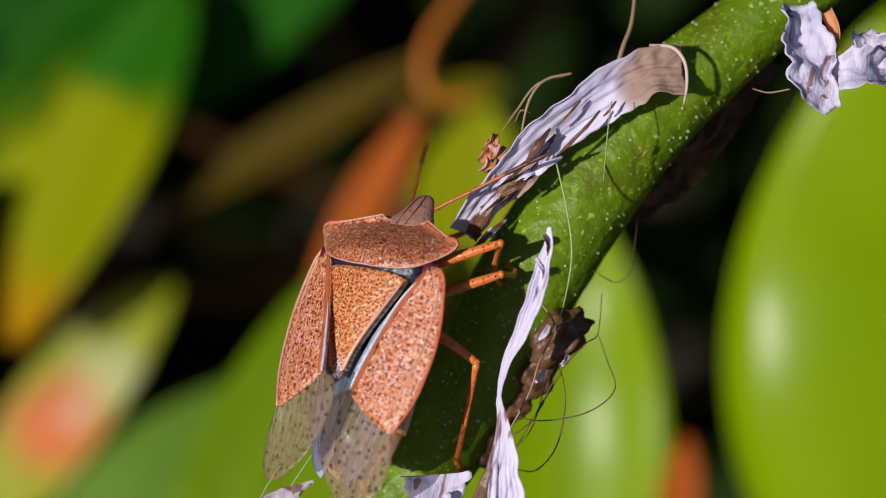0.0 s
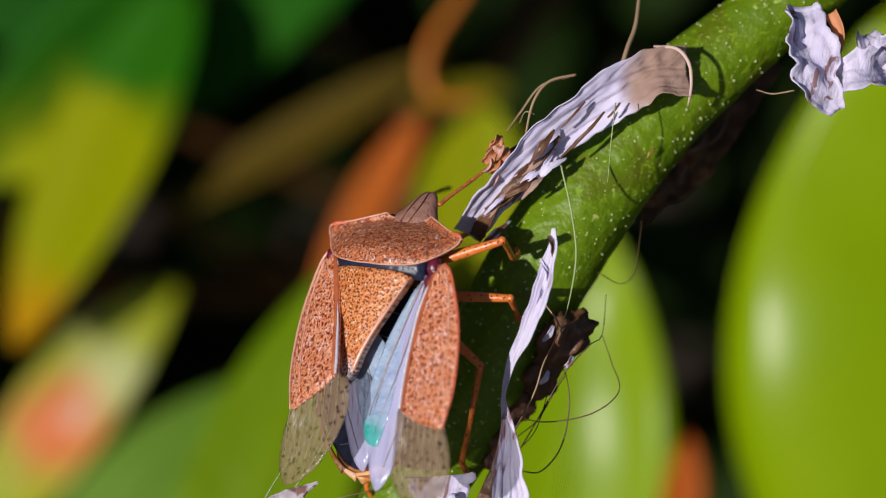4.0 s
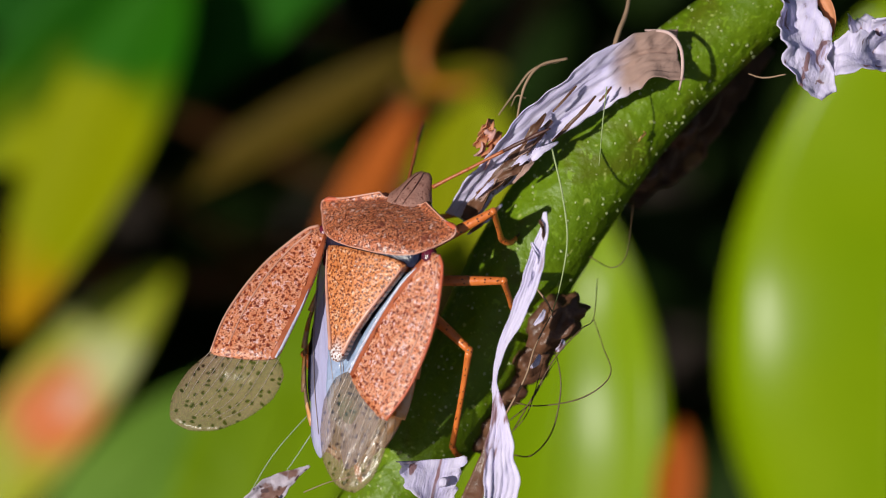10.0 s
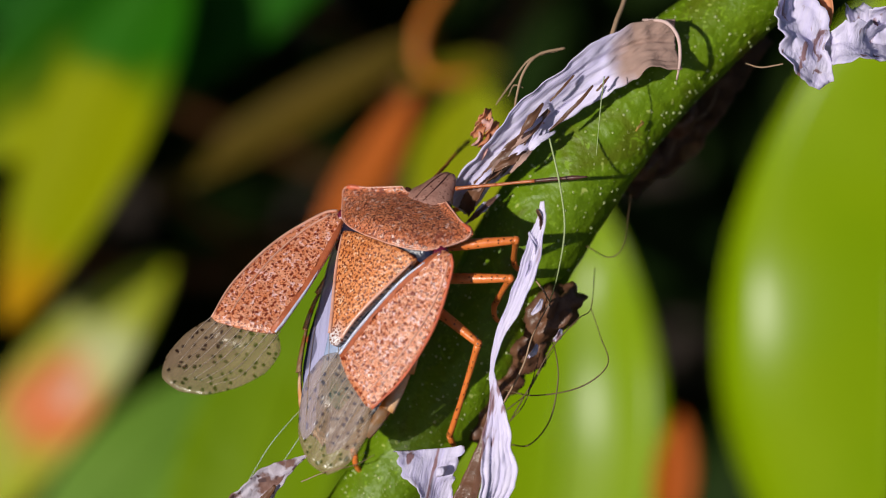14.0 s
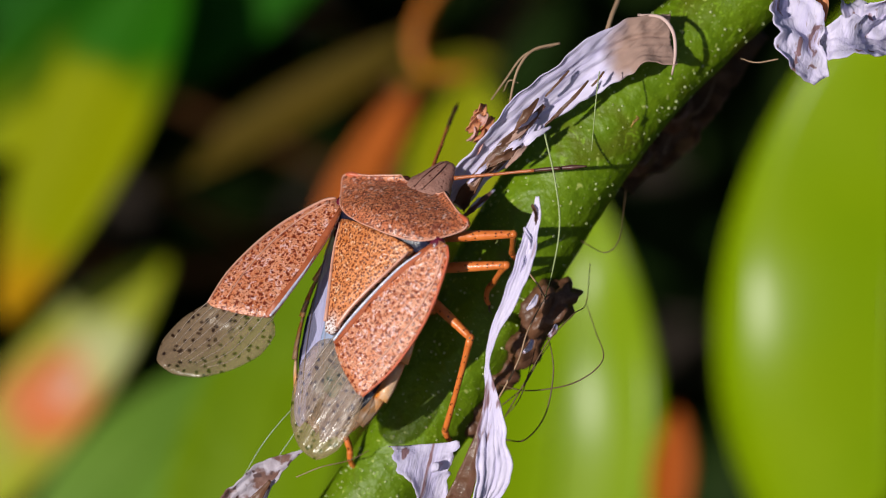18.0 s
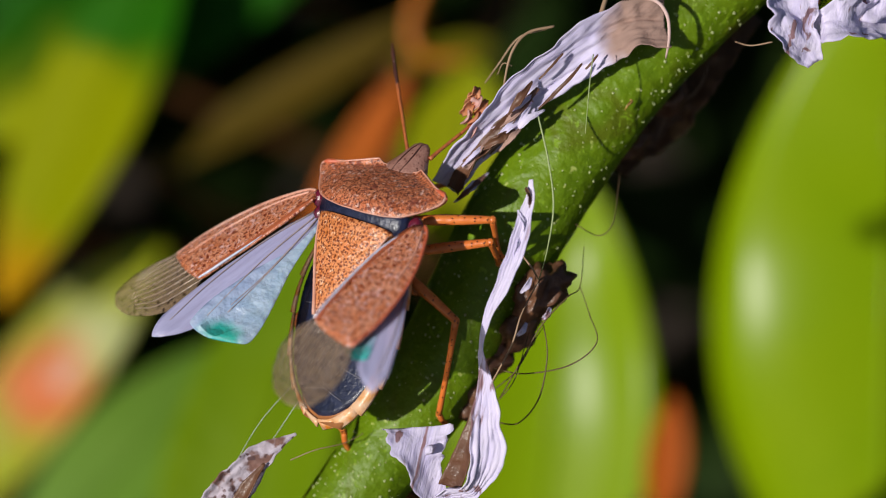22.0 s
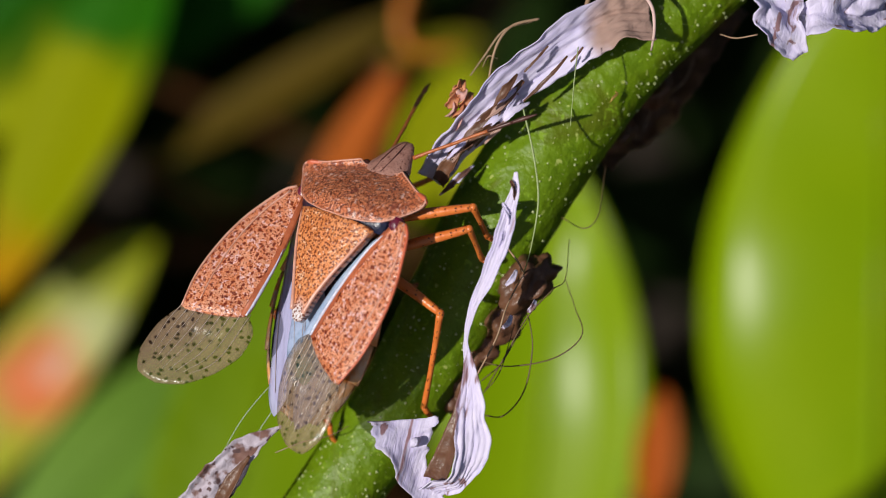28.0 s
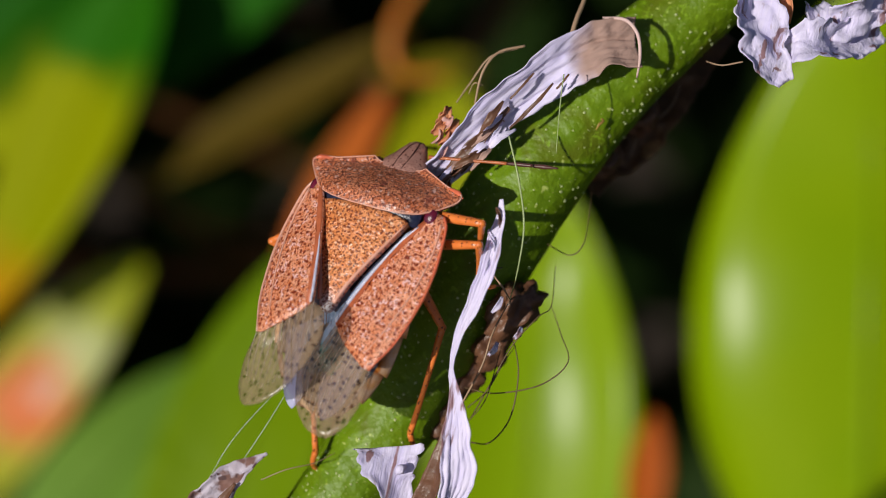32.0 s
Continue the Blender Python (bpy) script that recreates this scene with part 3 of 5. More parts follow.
    part("brown_edge", ribbon([at(884, 760, -.0029), at(872, 830, -.0029), at(850, 900, -.0026), at(830, 945, -.002)], [10, 22, 40, 40],
                              [50, 40, 30, 10], 0.2, 30, 8, crumple=0.1, seed=12), BROWN, t, "dark brown fold along the strip")
    # flake at the foot of the strip
    t = thing("dry_flake", at(850, 985, -.0014), "torn white papery flake stuck on the stem", "dry leaf")
    part("flake", ribbon([at(770, 842, -.0024), at(772, 870, -.0026), at(783, 915, -.0024), at(803, 965, -.0018), at(840, 1000, -.0014)],
                         [118, 100, 62, 46, 40], [5, -10, -20, -10, 10], 0.15, 40, 14, crumple=0.10, seed=7, jag=0.5, pleat=0.02), PAPER, t)
    part("seed", tube([at(786, 888, -.0028), at(793, 880, -.0030), at(801, 875, -.0028)], [3 * PX, 9 * PX, 4 * PX], 10, 10), PAPER, t, "small white husk")
    # dark shrivelled clump at the right of the stem
    rng = random.Random(11)
    t = thing("shrivelled_bud", at(985, 600, .001), "dark brown shrivelled bud against the stem", "dry bud")
    for k, (x, y, d, r) in enumerate(((992, 596, .0005, 56), (950, 660, .001, 44), (905, 720, .0014, 40), (870, 790, .0014, 36), (1005, 575, .001, 28), (1150, 330, .004, 40), (1215, 255, .004, 36))):
        bm = bmesh.new()
        bmesh.ops.create_icosphere(bm, subdivisions=4, radius=r * PX)
        for v in bm.verts:
            v.co *= 1 + 0.45 * noise.noise(v.co * 1500 + Vector((k * 7, 0, 0))) + 0.2 * noise.noise(v.co * 4200)
            v.co.x *= 0.75
            v.co.rotate(Euler((0, radians(40), 0)))
            v.co += at(x, y, d)
        part("lobe", bm, BROWN, t)
    for (x, y, s) in ((965, 590, 12), (957, 668, 10), (1000, 640, 9)):
        part("skin", ribbon([at(x - s, y + s, -.0009), at(x, y, -.0011), at(x + s * .6, y - s * 1.3, -.0009)], [4, 12, 5], [0, 30, 10], 0.2, 12, 6, crumple=0.2, seed=x), PAPER, t,
             "torn pale skin")
    # dry sheath hanging under the stem
    t = thing("dry_underside_sheath", at(1230, 230, .004), "thin brown dry sheath hanging under the stem", "dry leaf")
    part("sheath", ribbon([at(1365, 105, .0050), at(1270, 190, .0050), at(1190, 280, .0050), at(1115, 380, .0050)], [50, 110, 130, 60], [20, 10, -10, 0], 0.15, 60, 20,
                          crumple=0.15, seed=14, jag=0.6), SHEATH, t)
    part("rim", tube([at(1285, 195, .0046), at(1265, 240, .0046), at(1215, 280, .0046), at(1195, 325, .0048)], [0.6 * PX, 1.4 * PX, 1.2 * PX, 0.8 * PX], 18, 6), HAIR, t, "tan curled edge")
    # dead curled leaf at the lower left
    pts = [at(556, 852, -.001), at(515, 880, -.0012), at(465, 930, -.001), at(420, 985, -.0008), at(370, 1060, 0.0), at(430, 1180, .001)]
    t = thing("curled_dead_leaf", pts[-1], "curled grey-white dead leaf tip beside the stem", "dry leaf")
    part("blade", ribbon(pts, [6, 34, 66, 80, 70, 40], [50, 30, 10, 0, 0, 0], 0.3, 75, 30, crumple=0.22, seed=15, jag=0.6),
         surf("dead_leaf_grey", (0.62, 0.56, 0.66), (0.42, 0.34, 0.38), 900, 0.7, 0.8, 1800, stain=((0.20, 0.10, 0.08), 1500, 0.52, 0.64), spots=[((0.10, 0.05, 0.05), 2300, 0.34)]), t)
    part("fold", ribbon([at(500, 905, -.0018), at(470, 950, -.0018), at(440, 1010, -.0012)], [6, 26, 30], [40, 30, 30], 0.25, 20, 8, crumple=0.2, seed=16), BROWN, t,
         "dark inner fold")
    # nub beside the papery base
    t = thing("dried_floret", at(872, 300, -.0004), "small orange dried floret at the stem's edge", "dry flower")
    rng = random.Random(17)
    for k in range(9):
        x, y = 870 + rng.uniform(-13, 13), 312 - 8.5 * k + rng.uniform(-5, 5)
        a = rng.uniform(-60, 60)
        part("petal", ribbon([at(x - 9, y + 11, -.0004), at(x, y, -.0009), at(x + rng.uniform(2, 12), y - rng.uniform(8, 16), -.0006)], [8, rng.uniform(15, 22), 7],
                             [a, a + 30, a - 25], 0.35, 14, 10, crumple=0.35, seed=70 + k, jag=0.7), NUB if k % 3 else PINKPETAL, t)


PINKPETAL = surf("petal_pink", (0.80, 0.48, 0.44), (0.62, 0.30, 0.24), 1500, 0.6, 0.5, 2600, glow=0.2)


def fibres():
    def hair(points, radius, material=HAIR, label="thin tan plant fibre", name="plant_fibre"):
        pts = [at(*p) for p in points]
        solid(name, tube(pts, [radius * PX, radius * PX, radius * 0.6 * PX], 40, 6), material, pts[0], label, "fibre", "fibres on the stem")
    hair([(1094, 112, -.0009), (1104, 80, -.0006), (1118, 40, .0), (1126, -30, .001)], 4.5)
    hair([(1012, 130, -.0008), (965, 142, -.001), (938, 175, -.0012), (925, 225, -.001), (922, 262, -.0008)], 2.6)
    hair([(1000, 134, -.0008), (950, 150, -.0004), (915, 195, .0), (890, 230, .0)], 1.8)
    hair([(938, 200, -.001), (922, 196, -.0008), (912, 215, -.0006)], 1.2)
    thin = "fine dark plant hair by the stem"
    hair([(985, 290, -.003), (1003, 370, -.0034), (1012, 450, -.0036), (1000, 530, -.003), (985, 580, -.001)], 1.6, STEM_HAIR, "pale green fine plant hair")
    hair([(1082, 180, -.0026), (1075, 240, -.003), (1068, 320, -.0022)], 1.0, STEM_HAIR, "pale green fine plant hair")
    hair([(905, 735, .0), (960, 745, -.001), (1040, 730, -.0012), (1088, 690, -.001), (1075, 640, .0), (1058, 590, .0005)], 1.2, DARKHAIR, thin)
    hair([(915, 790, .0), (950, 730, -.001), (990, 660, -.0012), (1035, 610, -.001), (1058, 590, .0), (1065, 520, .001)], 1.2, DARKHAIR, thin)
    hair([(910, 770, .0), (945, 740, -.001), (975, 690, -.001), (995, 660, .0)], 1.1, DARKHAIR, thin)
    hair([(915, 832, .0), (950, 832, -.001), (985, 790, -.001), (1000, 720, -.0012), (996, 670, -.001), (985, 640, .0)], 1.3, DARKHAIR, thin)
    hair([(905, 800, .0), (940, 760, -.001), (960, 700, -.001), (970, 660, .0)], 1.0, DARKHAIR, thin)
    hair([(880, 800, -.001), (935, 700, -.0022), (955, 640, -.0022), (985, 580, -.001)], 1.8, HAIR, "pale dry fibre by the stem")
    hair([(985, 580, -.001), (975, 560, -.002), (960, 540, -.0018), (952, 525, -.001)], 1.8, HAIR, "pale dry fibre by the stem")
    hair([(1050, 480, .001), (1090, 500, .0), (1115, 480, .0), (1125, 420, .001), (1130, 370, .0025)], 1.0, DARKHAIR, thin)
    hair([(545, 898, -.0008), (590, 880, -.001), (640, 868, -.0005), (675, 850, .0)], 1.0, HAIR, "pale dry fibre by the stem")
    for a, b in (((380, 1010, 0), (555, 800, -.001)), ((360, 1000, .0), (500, 820, -.001))):
        m = ((a[0] + b[0]) / 2 + 6, (a[1] + b[1]) / 2 + 9, 0)
        pts = [at(*a), at(*m), at(*b), at(620, 690, .0)]
        solid("spider_thread", tube(pts, [0.7 * PX] * 3, 30, 5), SILK, pts[0], "faint pale spider thread by the stem", "thread")


STEM_HAIR = surf("pale_hair", (0.40, 0.48, 0.22), (0.3, 0.4, 0.15), 900, 0.5)


# ---- the bug ----
BUG_DEPTH = -0.0023
U = PX * (AWAY + BUG_DEPTH) / AWAY      # metres to a step on the bug


def b(x, y, z=0.0):
    return Vector((x, y, z)) * U


def bug_pose(rx, ry, rz, x, y):
    """The bug's pose: turned so that its back faces the lens, then by the angles, at a place over the stem."""
    return TURN @ Matrix.Translation(at(x, y, BUG_DEPTH)) @ pose(0, 0, 0, 90) @ pose(0, 0, 0, rx, ry, rz)


BUG_ROWS = [
    (0, bug_pose(-9.1, -36.6, -8.5, 672.8, 471.1)),
    (0.5, bug_pose(-8.5, -37.8, -8.0, 665.4, 471.9)),
    (1, bug_pose(-8.8, -37.0, -8.4, 670.9, 470.9)),
    (1.5, bug_pose(-8.5, -37.7, -9.5, 657.4, 464.2)),
    (2, bug_pose(-5.3, -37.7, -8.1, 639.7, 473.3)),
    (2.5, bug_pose(-9.6, -37.2, -3.2, 661.7, 479.7)),
    (3, bug_pose(-8.1, -37.6, -6.0, 670.7, 472.5)),
    (3.5, bug_pose(-9.1, -38.1, -5.7, 673.8, 466.6)),
    (5.5, bug_pose(-3.8, -38.2, -8.0, 681.5, 469.1)),
    (6, bug_pose(-3.8, -38.1, -8.1, 687.9, 467.0)),
    (6.5, bug_pose(-5.4, -39.3, -9.1, 689.9, 466.0)),
    (7, bug_pose(-7.0, -39.3, -8.2, 687.6, 465.2)),
    (7.5, bug_pose(-6.3, -34.2, -7.2, 689.0, 460.3)),
    (8, bug_pose(-4.8, -34.6, -7.6, 682.2, 462.1)),
    (8.5, bug_pose(-3.3, -34.0, -10.2, 677.7, 458.7)),
    (9, bug_pose(-2.6, -34.1, -11.5, 676.8, 460.6)),
    (9.5, bug_pose(-1.3, -34.0, -12.8, 674.9, 462.8)),
    (10, bug_pose(-1.8, -34.6, -12.7, 677.8, 463.7)),
    (10.5, bug_pose(-2.0, -35.0, -13.3, 682.7, 461.5)),
    (11, bug_pose(-3.1, -35.5, -13.5, 684.2, 462.1)),
    (11.5, bug_pose(-3.9, -36.2, -13.6, 685.9, 462.7)),
    (12, bug_pose(-3.6, -35.6, -14.4, 691.0, 468.0)),
    (12.5, bug_pose(-3.2, -35.2, -14.9, 694.5, 466.8)),
    (13, bug_pose(-6.0, -34.6, -13.3, 694.2, 449.8)),
    (13.5, bug_pose(-3.2, -34.8, -19.2, 709.1, 461.5)),
    (14, bug_pose(-3.7, -36.6, -19.9, 707.9, 468.2)),
    (14.5, bug_pose(-4.3, -37.5, -18.3, 702.8, 467.9)),
    (16.5, bug_pose(-1.6, -39.7, -16.4, 681.2, 469.6)),
    (17, bug_pose(-2.0, -40.6, -15.0, 679.8, 466.3)),
    (17.5, bug_pose(-5.8, -36.9, -16.2, 692.5, 453.3)),
    (18, bug_pose(-1.8, -37.1, -22.0, 712.0, 457.4)),
    (18.5, bug_pose(0.7, -36.4, -23.1, 710.5, 465.4)),
    (19, bug_pose(0.0, -36.0, -22.9, 711.8, 468.1)),
    (19.5, bug_pose(0.2, -36.9, -21.4, 702.4, 469.7)),
    (20, bug_pose(0.4, -37.5, -21.0, 699.3, 469.8)),
    (20.5, bug_pose(0.6, -37.7, -20.7, 696.7, 471.5)),
    (21, bug_pose(1.3, -37.7, -19.9, 693.9, 472.4)),
    (21.5, bug_pose(1.5, -39.0, -19.0, 685.0, 474.0)),
    (22, bug_pose(-0.7, -39.5, -16.9, 686.3, 464.8)),
    (22.5, bug_pose(-2.9, -36.2, -20.9, 704.3, 465.9)),
    (23, bug_pose(-2.2, -36.4, -22.6, 705.6, 471.7)),
    (23.5, bug_pose(-1.5, -37.4, -21.6, 698.8, 472.0)),
    (24, bug_pose(-1.5, -37.8, -21.2, 695.5, 472.2)),
    (24.5, bug_pose(-0.7, -39.0, -20.9, 688.5, 473.1)),
    (25, bug_pose(0.6, -39.7, -20.3, 683.8, 473.3)),
    (25.5, bug_pose(0.5, -39.0, -20.1, 684.6, 473.6)),
    (27.5, bug_pose(-0.4, -39.2, -18.5, 680.1, 474.0)),
    (28, bug_pose(-1.6, -39.9, -18.2, 680.8, 472.0)),
    (28.5, bug_pose(-3.5, -40.3, -15.6, 676.8, 466.5)),
    (29, bug_pose(-3.8, -39.0, -15.5, 680.7, 462.5)),
    (29.5, bug_pose(-3.9, -37.4, -15.1, 704.6, 459.6)),
    (30, bug_pose(-8.5, -26.3, -21.4, 745.4, 453.5)),
    (30.5, bug_pose(-14.8, -21.1, -16.7, 765.6, 409.6)),
    (31, bug_pose(-15.4, -28.7, -13.9, 740.3, 398.1)),
    (31.5, bug_pose(-13.7, -28.0, -12.9, 746.4, 410.4)),
    (32, bug_pose(-11.5, -24.3, -15.4, 747.5, 413.3)),
]


def plate(outline, height, n=12, drop=6.0, fall=0.6):
    """A domed plate with an edge: outline points (x, y) in order; height(x, y) gives its top."""
    bm = bmesh.new()
    cx = sum(p[0] for p in outline) / len(outline)
    cy = sum(p[1] for p in outline) / len(outline)
    rings = []
    for k in range(n + 1):
        f = 1 - k / n
        rings.append([b(cx + (x - cx) * f, cy + (y - cy) * f, height(cx + (x - cx) * f, cy + (y - cy) * f)) for x, y in outline])
    low = [b(x, y, height(x, y) - drop) for x, y in outline]
    return loft([low] + rings[:-1], bm)


def dense(points, per=6):
    """A closed outline with extra points along smooth sides."""
    n = len(points)
    res = []
    for i in range(n):
        p0, p1, p2, p3 = (Vector(points[(i + k - 1) % n]) for k in range(4))
        for k in range(per):
            f = k / per
            q = 0.5 * (2 * p1 + (p2 - p0) * f + (2 * p0 - 5 * p1 + 4 * p2 - p3) * f * f + (3 * p1 - p0 - 3 * p2 + p3) * f ** 3)
            l = p1.lerp(p2, f)
            q = q * 0.6 + l * 0.4
            res.append((q.x, q.y))
    return res


def mirrored(points):
    return points + [(-x, y) for x, y in reversed(points) if abs(x) > 1e-6]


def outline_rim(outline, height, radius, bm=None, lift=0.0):
    bm = bm or bmesh.new()
    pts = [b(x, y, height(x, y) + lift) for x, y in outline]
    line = pts
    n = len(line)
    rings = []
    for i, p in enumerate(line):
        d = (line[(i + 1) % n] - line[i - 1]).normalized()
        s = d.cross(Vector((0, 0, 1))).normalized()
        up = s.cross(d)
        rings.append([p + (s * math.cos(a) + up * math.sin(a)) * radius * U for a in (0, 1.05, 2.1, 3.14, 4.2, 5.25)])
    vs = [[bm.verts.new(q) for q in r] for r in rings]
    for i in range(n):
        a, c = vs[i - 1], vs[i]
        for k in range(6):
            bm.faces.new((a[k], a[(k + 1) % 6], c[(k + 1) % 6], c[k]))
    return bm


# wing outlines: (outwards, rearwards) from the hinge, for the right wing
CORIUM_OUT = [(4, -4), (18, -22), (31, -65), (41, -112), (44, -170), (37, -240), (16, -304), (-20, -294), (-56, -276), (-90, -249), (-83, -204), (-69, -142),
              (-50, -77), (-32, -32), (-16, -6)]
MEMBRANE_OUT = [(16, -301), (31, -354), (25, -408), (0, -442), (-42, -440), (-84, -411), (-113, -364), (-128, -312), (-119, -267), (-89, -247), (-56, -272), (-20, -290)]
HIND_OUT = [(4, 4), (20, -60), (30, -210), (26, -338), (4, -378), (-26, -335), (-44, -262), (-34, -130), (-10, 0)]
LOBE_OUT = {-1: [(-7, -7), (-14, -113), (-8, -250), (-20, -312), (-66, -306), (-122, -266), (-116, -226), (-62, -120), (-24, -25)],
            1: [(-7, -7), (-14, -113), (-8, -230), (-16, -300), (-46, -294), (-68, -236), (-52, -120), (-24, -25)]}
WING_HINGE = {-1: b(-121, 15, 17), 1: b(137, 14, 16)}
HIND_HINGE = {-1: b(-110, -22, 5), 1: b(106, -20, 11)}


def wing_height(x, y):
    return -0.0011 * (x + 10) ** 2 * 1.0 - 0.00012 * (y + 215) ** 2 + 5


def thin_plate(outline, side, height, thick, n=8):
    pts = [(side * x, y) for x, y in dense(outline, 5)]
    return plate(pts, lambda x, y: height(side * x, y), n, thick)


def wings(bug):
    res = {}
    for side in (-1, 1):
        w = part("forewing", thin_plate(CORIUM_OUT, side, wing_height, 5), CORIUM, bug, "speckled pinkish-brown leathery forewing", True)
        part("membrane", thin_plate(MEMBRANE_OUT, side, lambda x, y: wing_height(x, y) - 2, 2), MEMBRANE, w, "smoky see-through wing tip with dark spots", True)
        edge = [(side * (x + 1), y) for x, y in CORIUM_OUT[:7]]
        part("leading_edge", tube([b(x, y, wing_height(side * x, y)) for x, y in edge], [2.4 * U, 2.8 * U, 2.8 * U, 2.4 * U, 1.8 * U], 30, 7), REDRIM if side > 0 else RIM, w,
             "smooth pale leading edge", True)
        vein = [(8, -18), (20, -70), (23, -140), (13, -215), (-3, -276)]
        part("vein", tube([b(side * x, y, wing_height(x, y) + 0.5) for x, y in vein], [2 * U, 1.6 * U, 1.2 * U], 20, 6), RIM, w, "raised pale vein", True)
        inner = [(-15, -7), (-32, -33), (-50, -78), (-69, -143), (-83, -205), (-90, -248), (-80, -252), (-73, -206), (-58, -143), (-39, -80), (-23, -36)]
        part("inner_strip", thin_plate(inner, side, lambda x, y: wing_height(x, y) + 1.2, 3, 3), CREASE, w, "red-brown inner strip of the wing", True)
        # pale tube paints in the glint along the wing's inner edge
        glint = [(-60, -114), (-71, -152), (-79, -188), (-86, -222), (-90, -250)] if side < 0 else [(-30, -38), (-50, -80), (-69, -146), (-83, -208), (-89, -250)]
        part("inner_glint", tube([b(side * x, y, wing_height(x, y) + 1.5) for x, y in glint], [0.6 * U, 2.4 * U, 3 * U, 2 * U] if side < 0 else [1.2 * U, 2.6 * U, 3.2 * U, 2.4 * U], 20, 7), INNERGLINT, w, "bluish-white glint painted along the inner edge", True)
        for k in range(9):
            x0 = 22 - 14 * k
            ln = [(x0 - 4, -286 + 5.5 * k), (x0 - 3 - k * 1.2, -340), (x0 * 0.8 - 8, -414 + abs(x0 + 34) * 0.4)]
            part("membrane_vein", tube([b(side * x, y, wing_height(x, y) - 1.4) for x, y in ln], [0.7 * U, 0.55 * U, 0.3 * U], 12, 5), MEMBRANE_VEIN, w, "", True)
        res["fore", side] = w
        h = part("hindwing", thin_plate(HIND_OUT, side, lambda x, y: -0.0006 * x * x, 1.5), HIND, bug, "clear folded hindwing", True)
        part("lobe", thin_plate(LOBE_OUT[side], side, lambda x, y: 1.5 * math.sin(x * 0.06 + y * 0.015), 1.5), LOBE, h, "iridescent blue-green hindwing lobe", True)
        for ln in ([(8, 0), (22, -120), (20, -240), (8, -335)], [(0, -4), (-8, -140), (-30, -280)], [(-6, -6), (-36, -150), (-50, -250)], [(-10, -20), (-34, -150), (-42, -236)]):
            part("vein", tube([b(side * x, y, 1.2) for x, y in ln], [1.5 * U, 1.1 * U, 0.6 * U], 14, 6), VEIN, h, "", True)
        res["hind", side] = h
    return res


CREASE = surf("wing_crease", (0.50, 0.13, 0.05), (0.36, 0.08, 0.03), 2400, 0.45, 0.5, 6000)
INNERGLINT = surf("wing_inner_glint", (0.74, 0.76, 0.95), (0.55, 0.55, 0.72), 2600, 0.25, 0.6, 5000, coat=0.6)
MEMBRANE_VEIN = surf("membrane_vein", (0.56, 0.46, 0.40), (0.32, 0.24, 0.20), 2600, 0.25, coat=0.5)


def bent(bm):
    """The hind body leans to the bug's right towards its end."""
    for v in bm.verts:
        rear = max(0.0, -v.co.y - 150 * U)
        v.co.x += 0.10 * rear
        v.co.y -= 0.05 * rear
    return bm


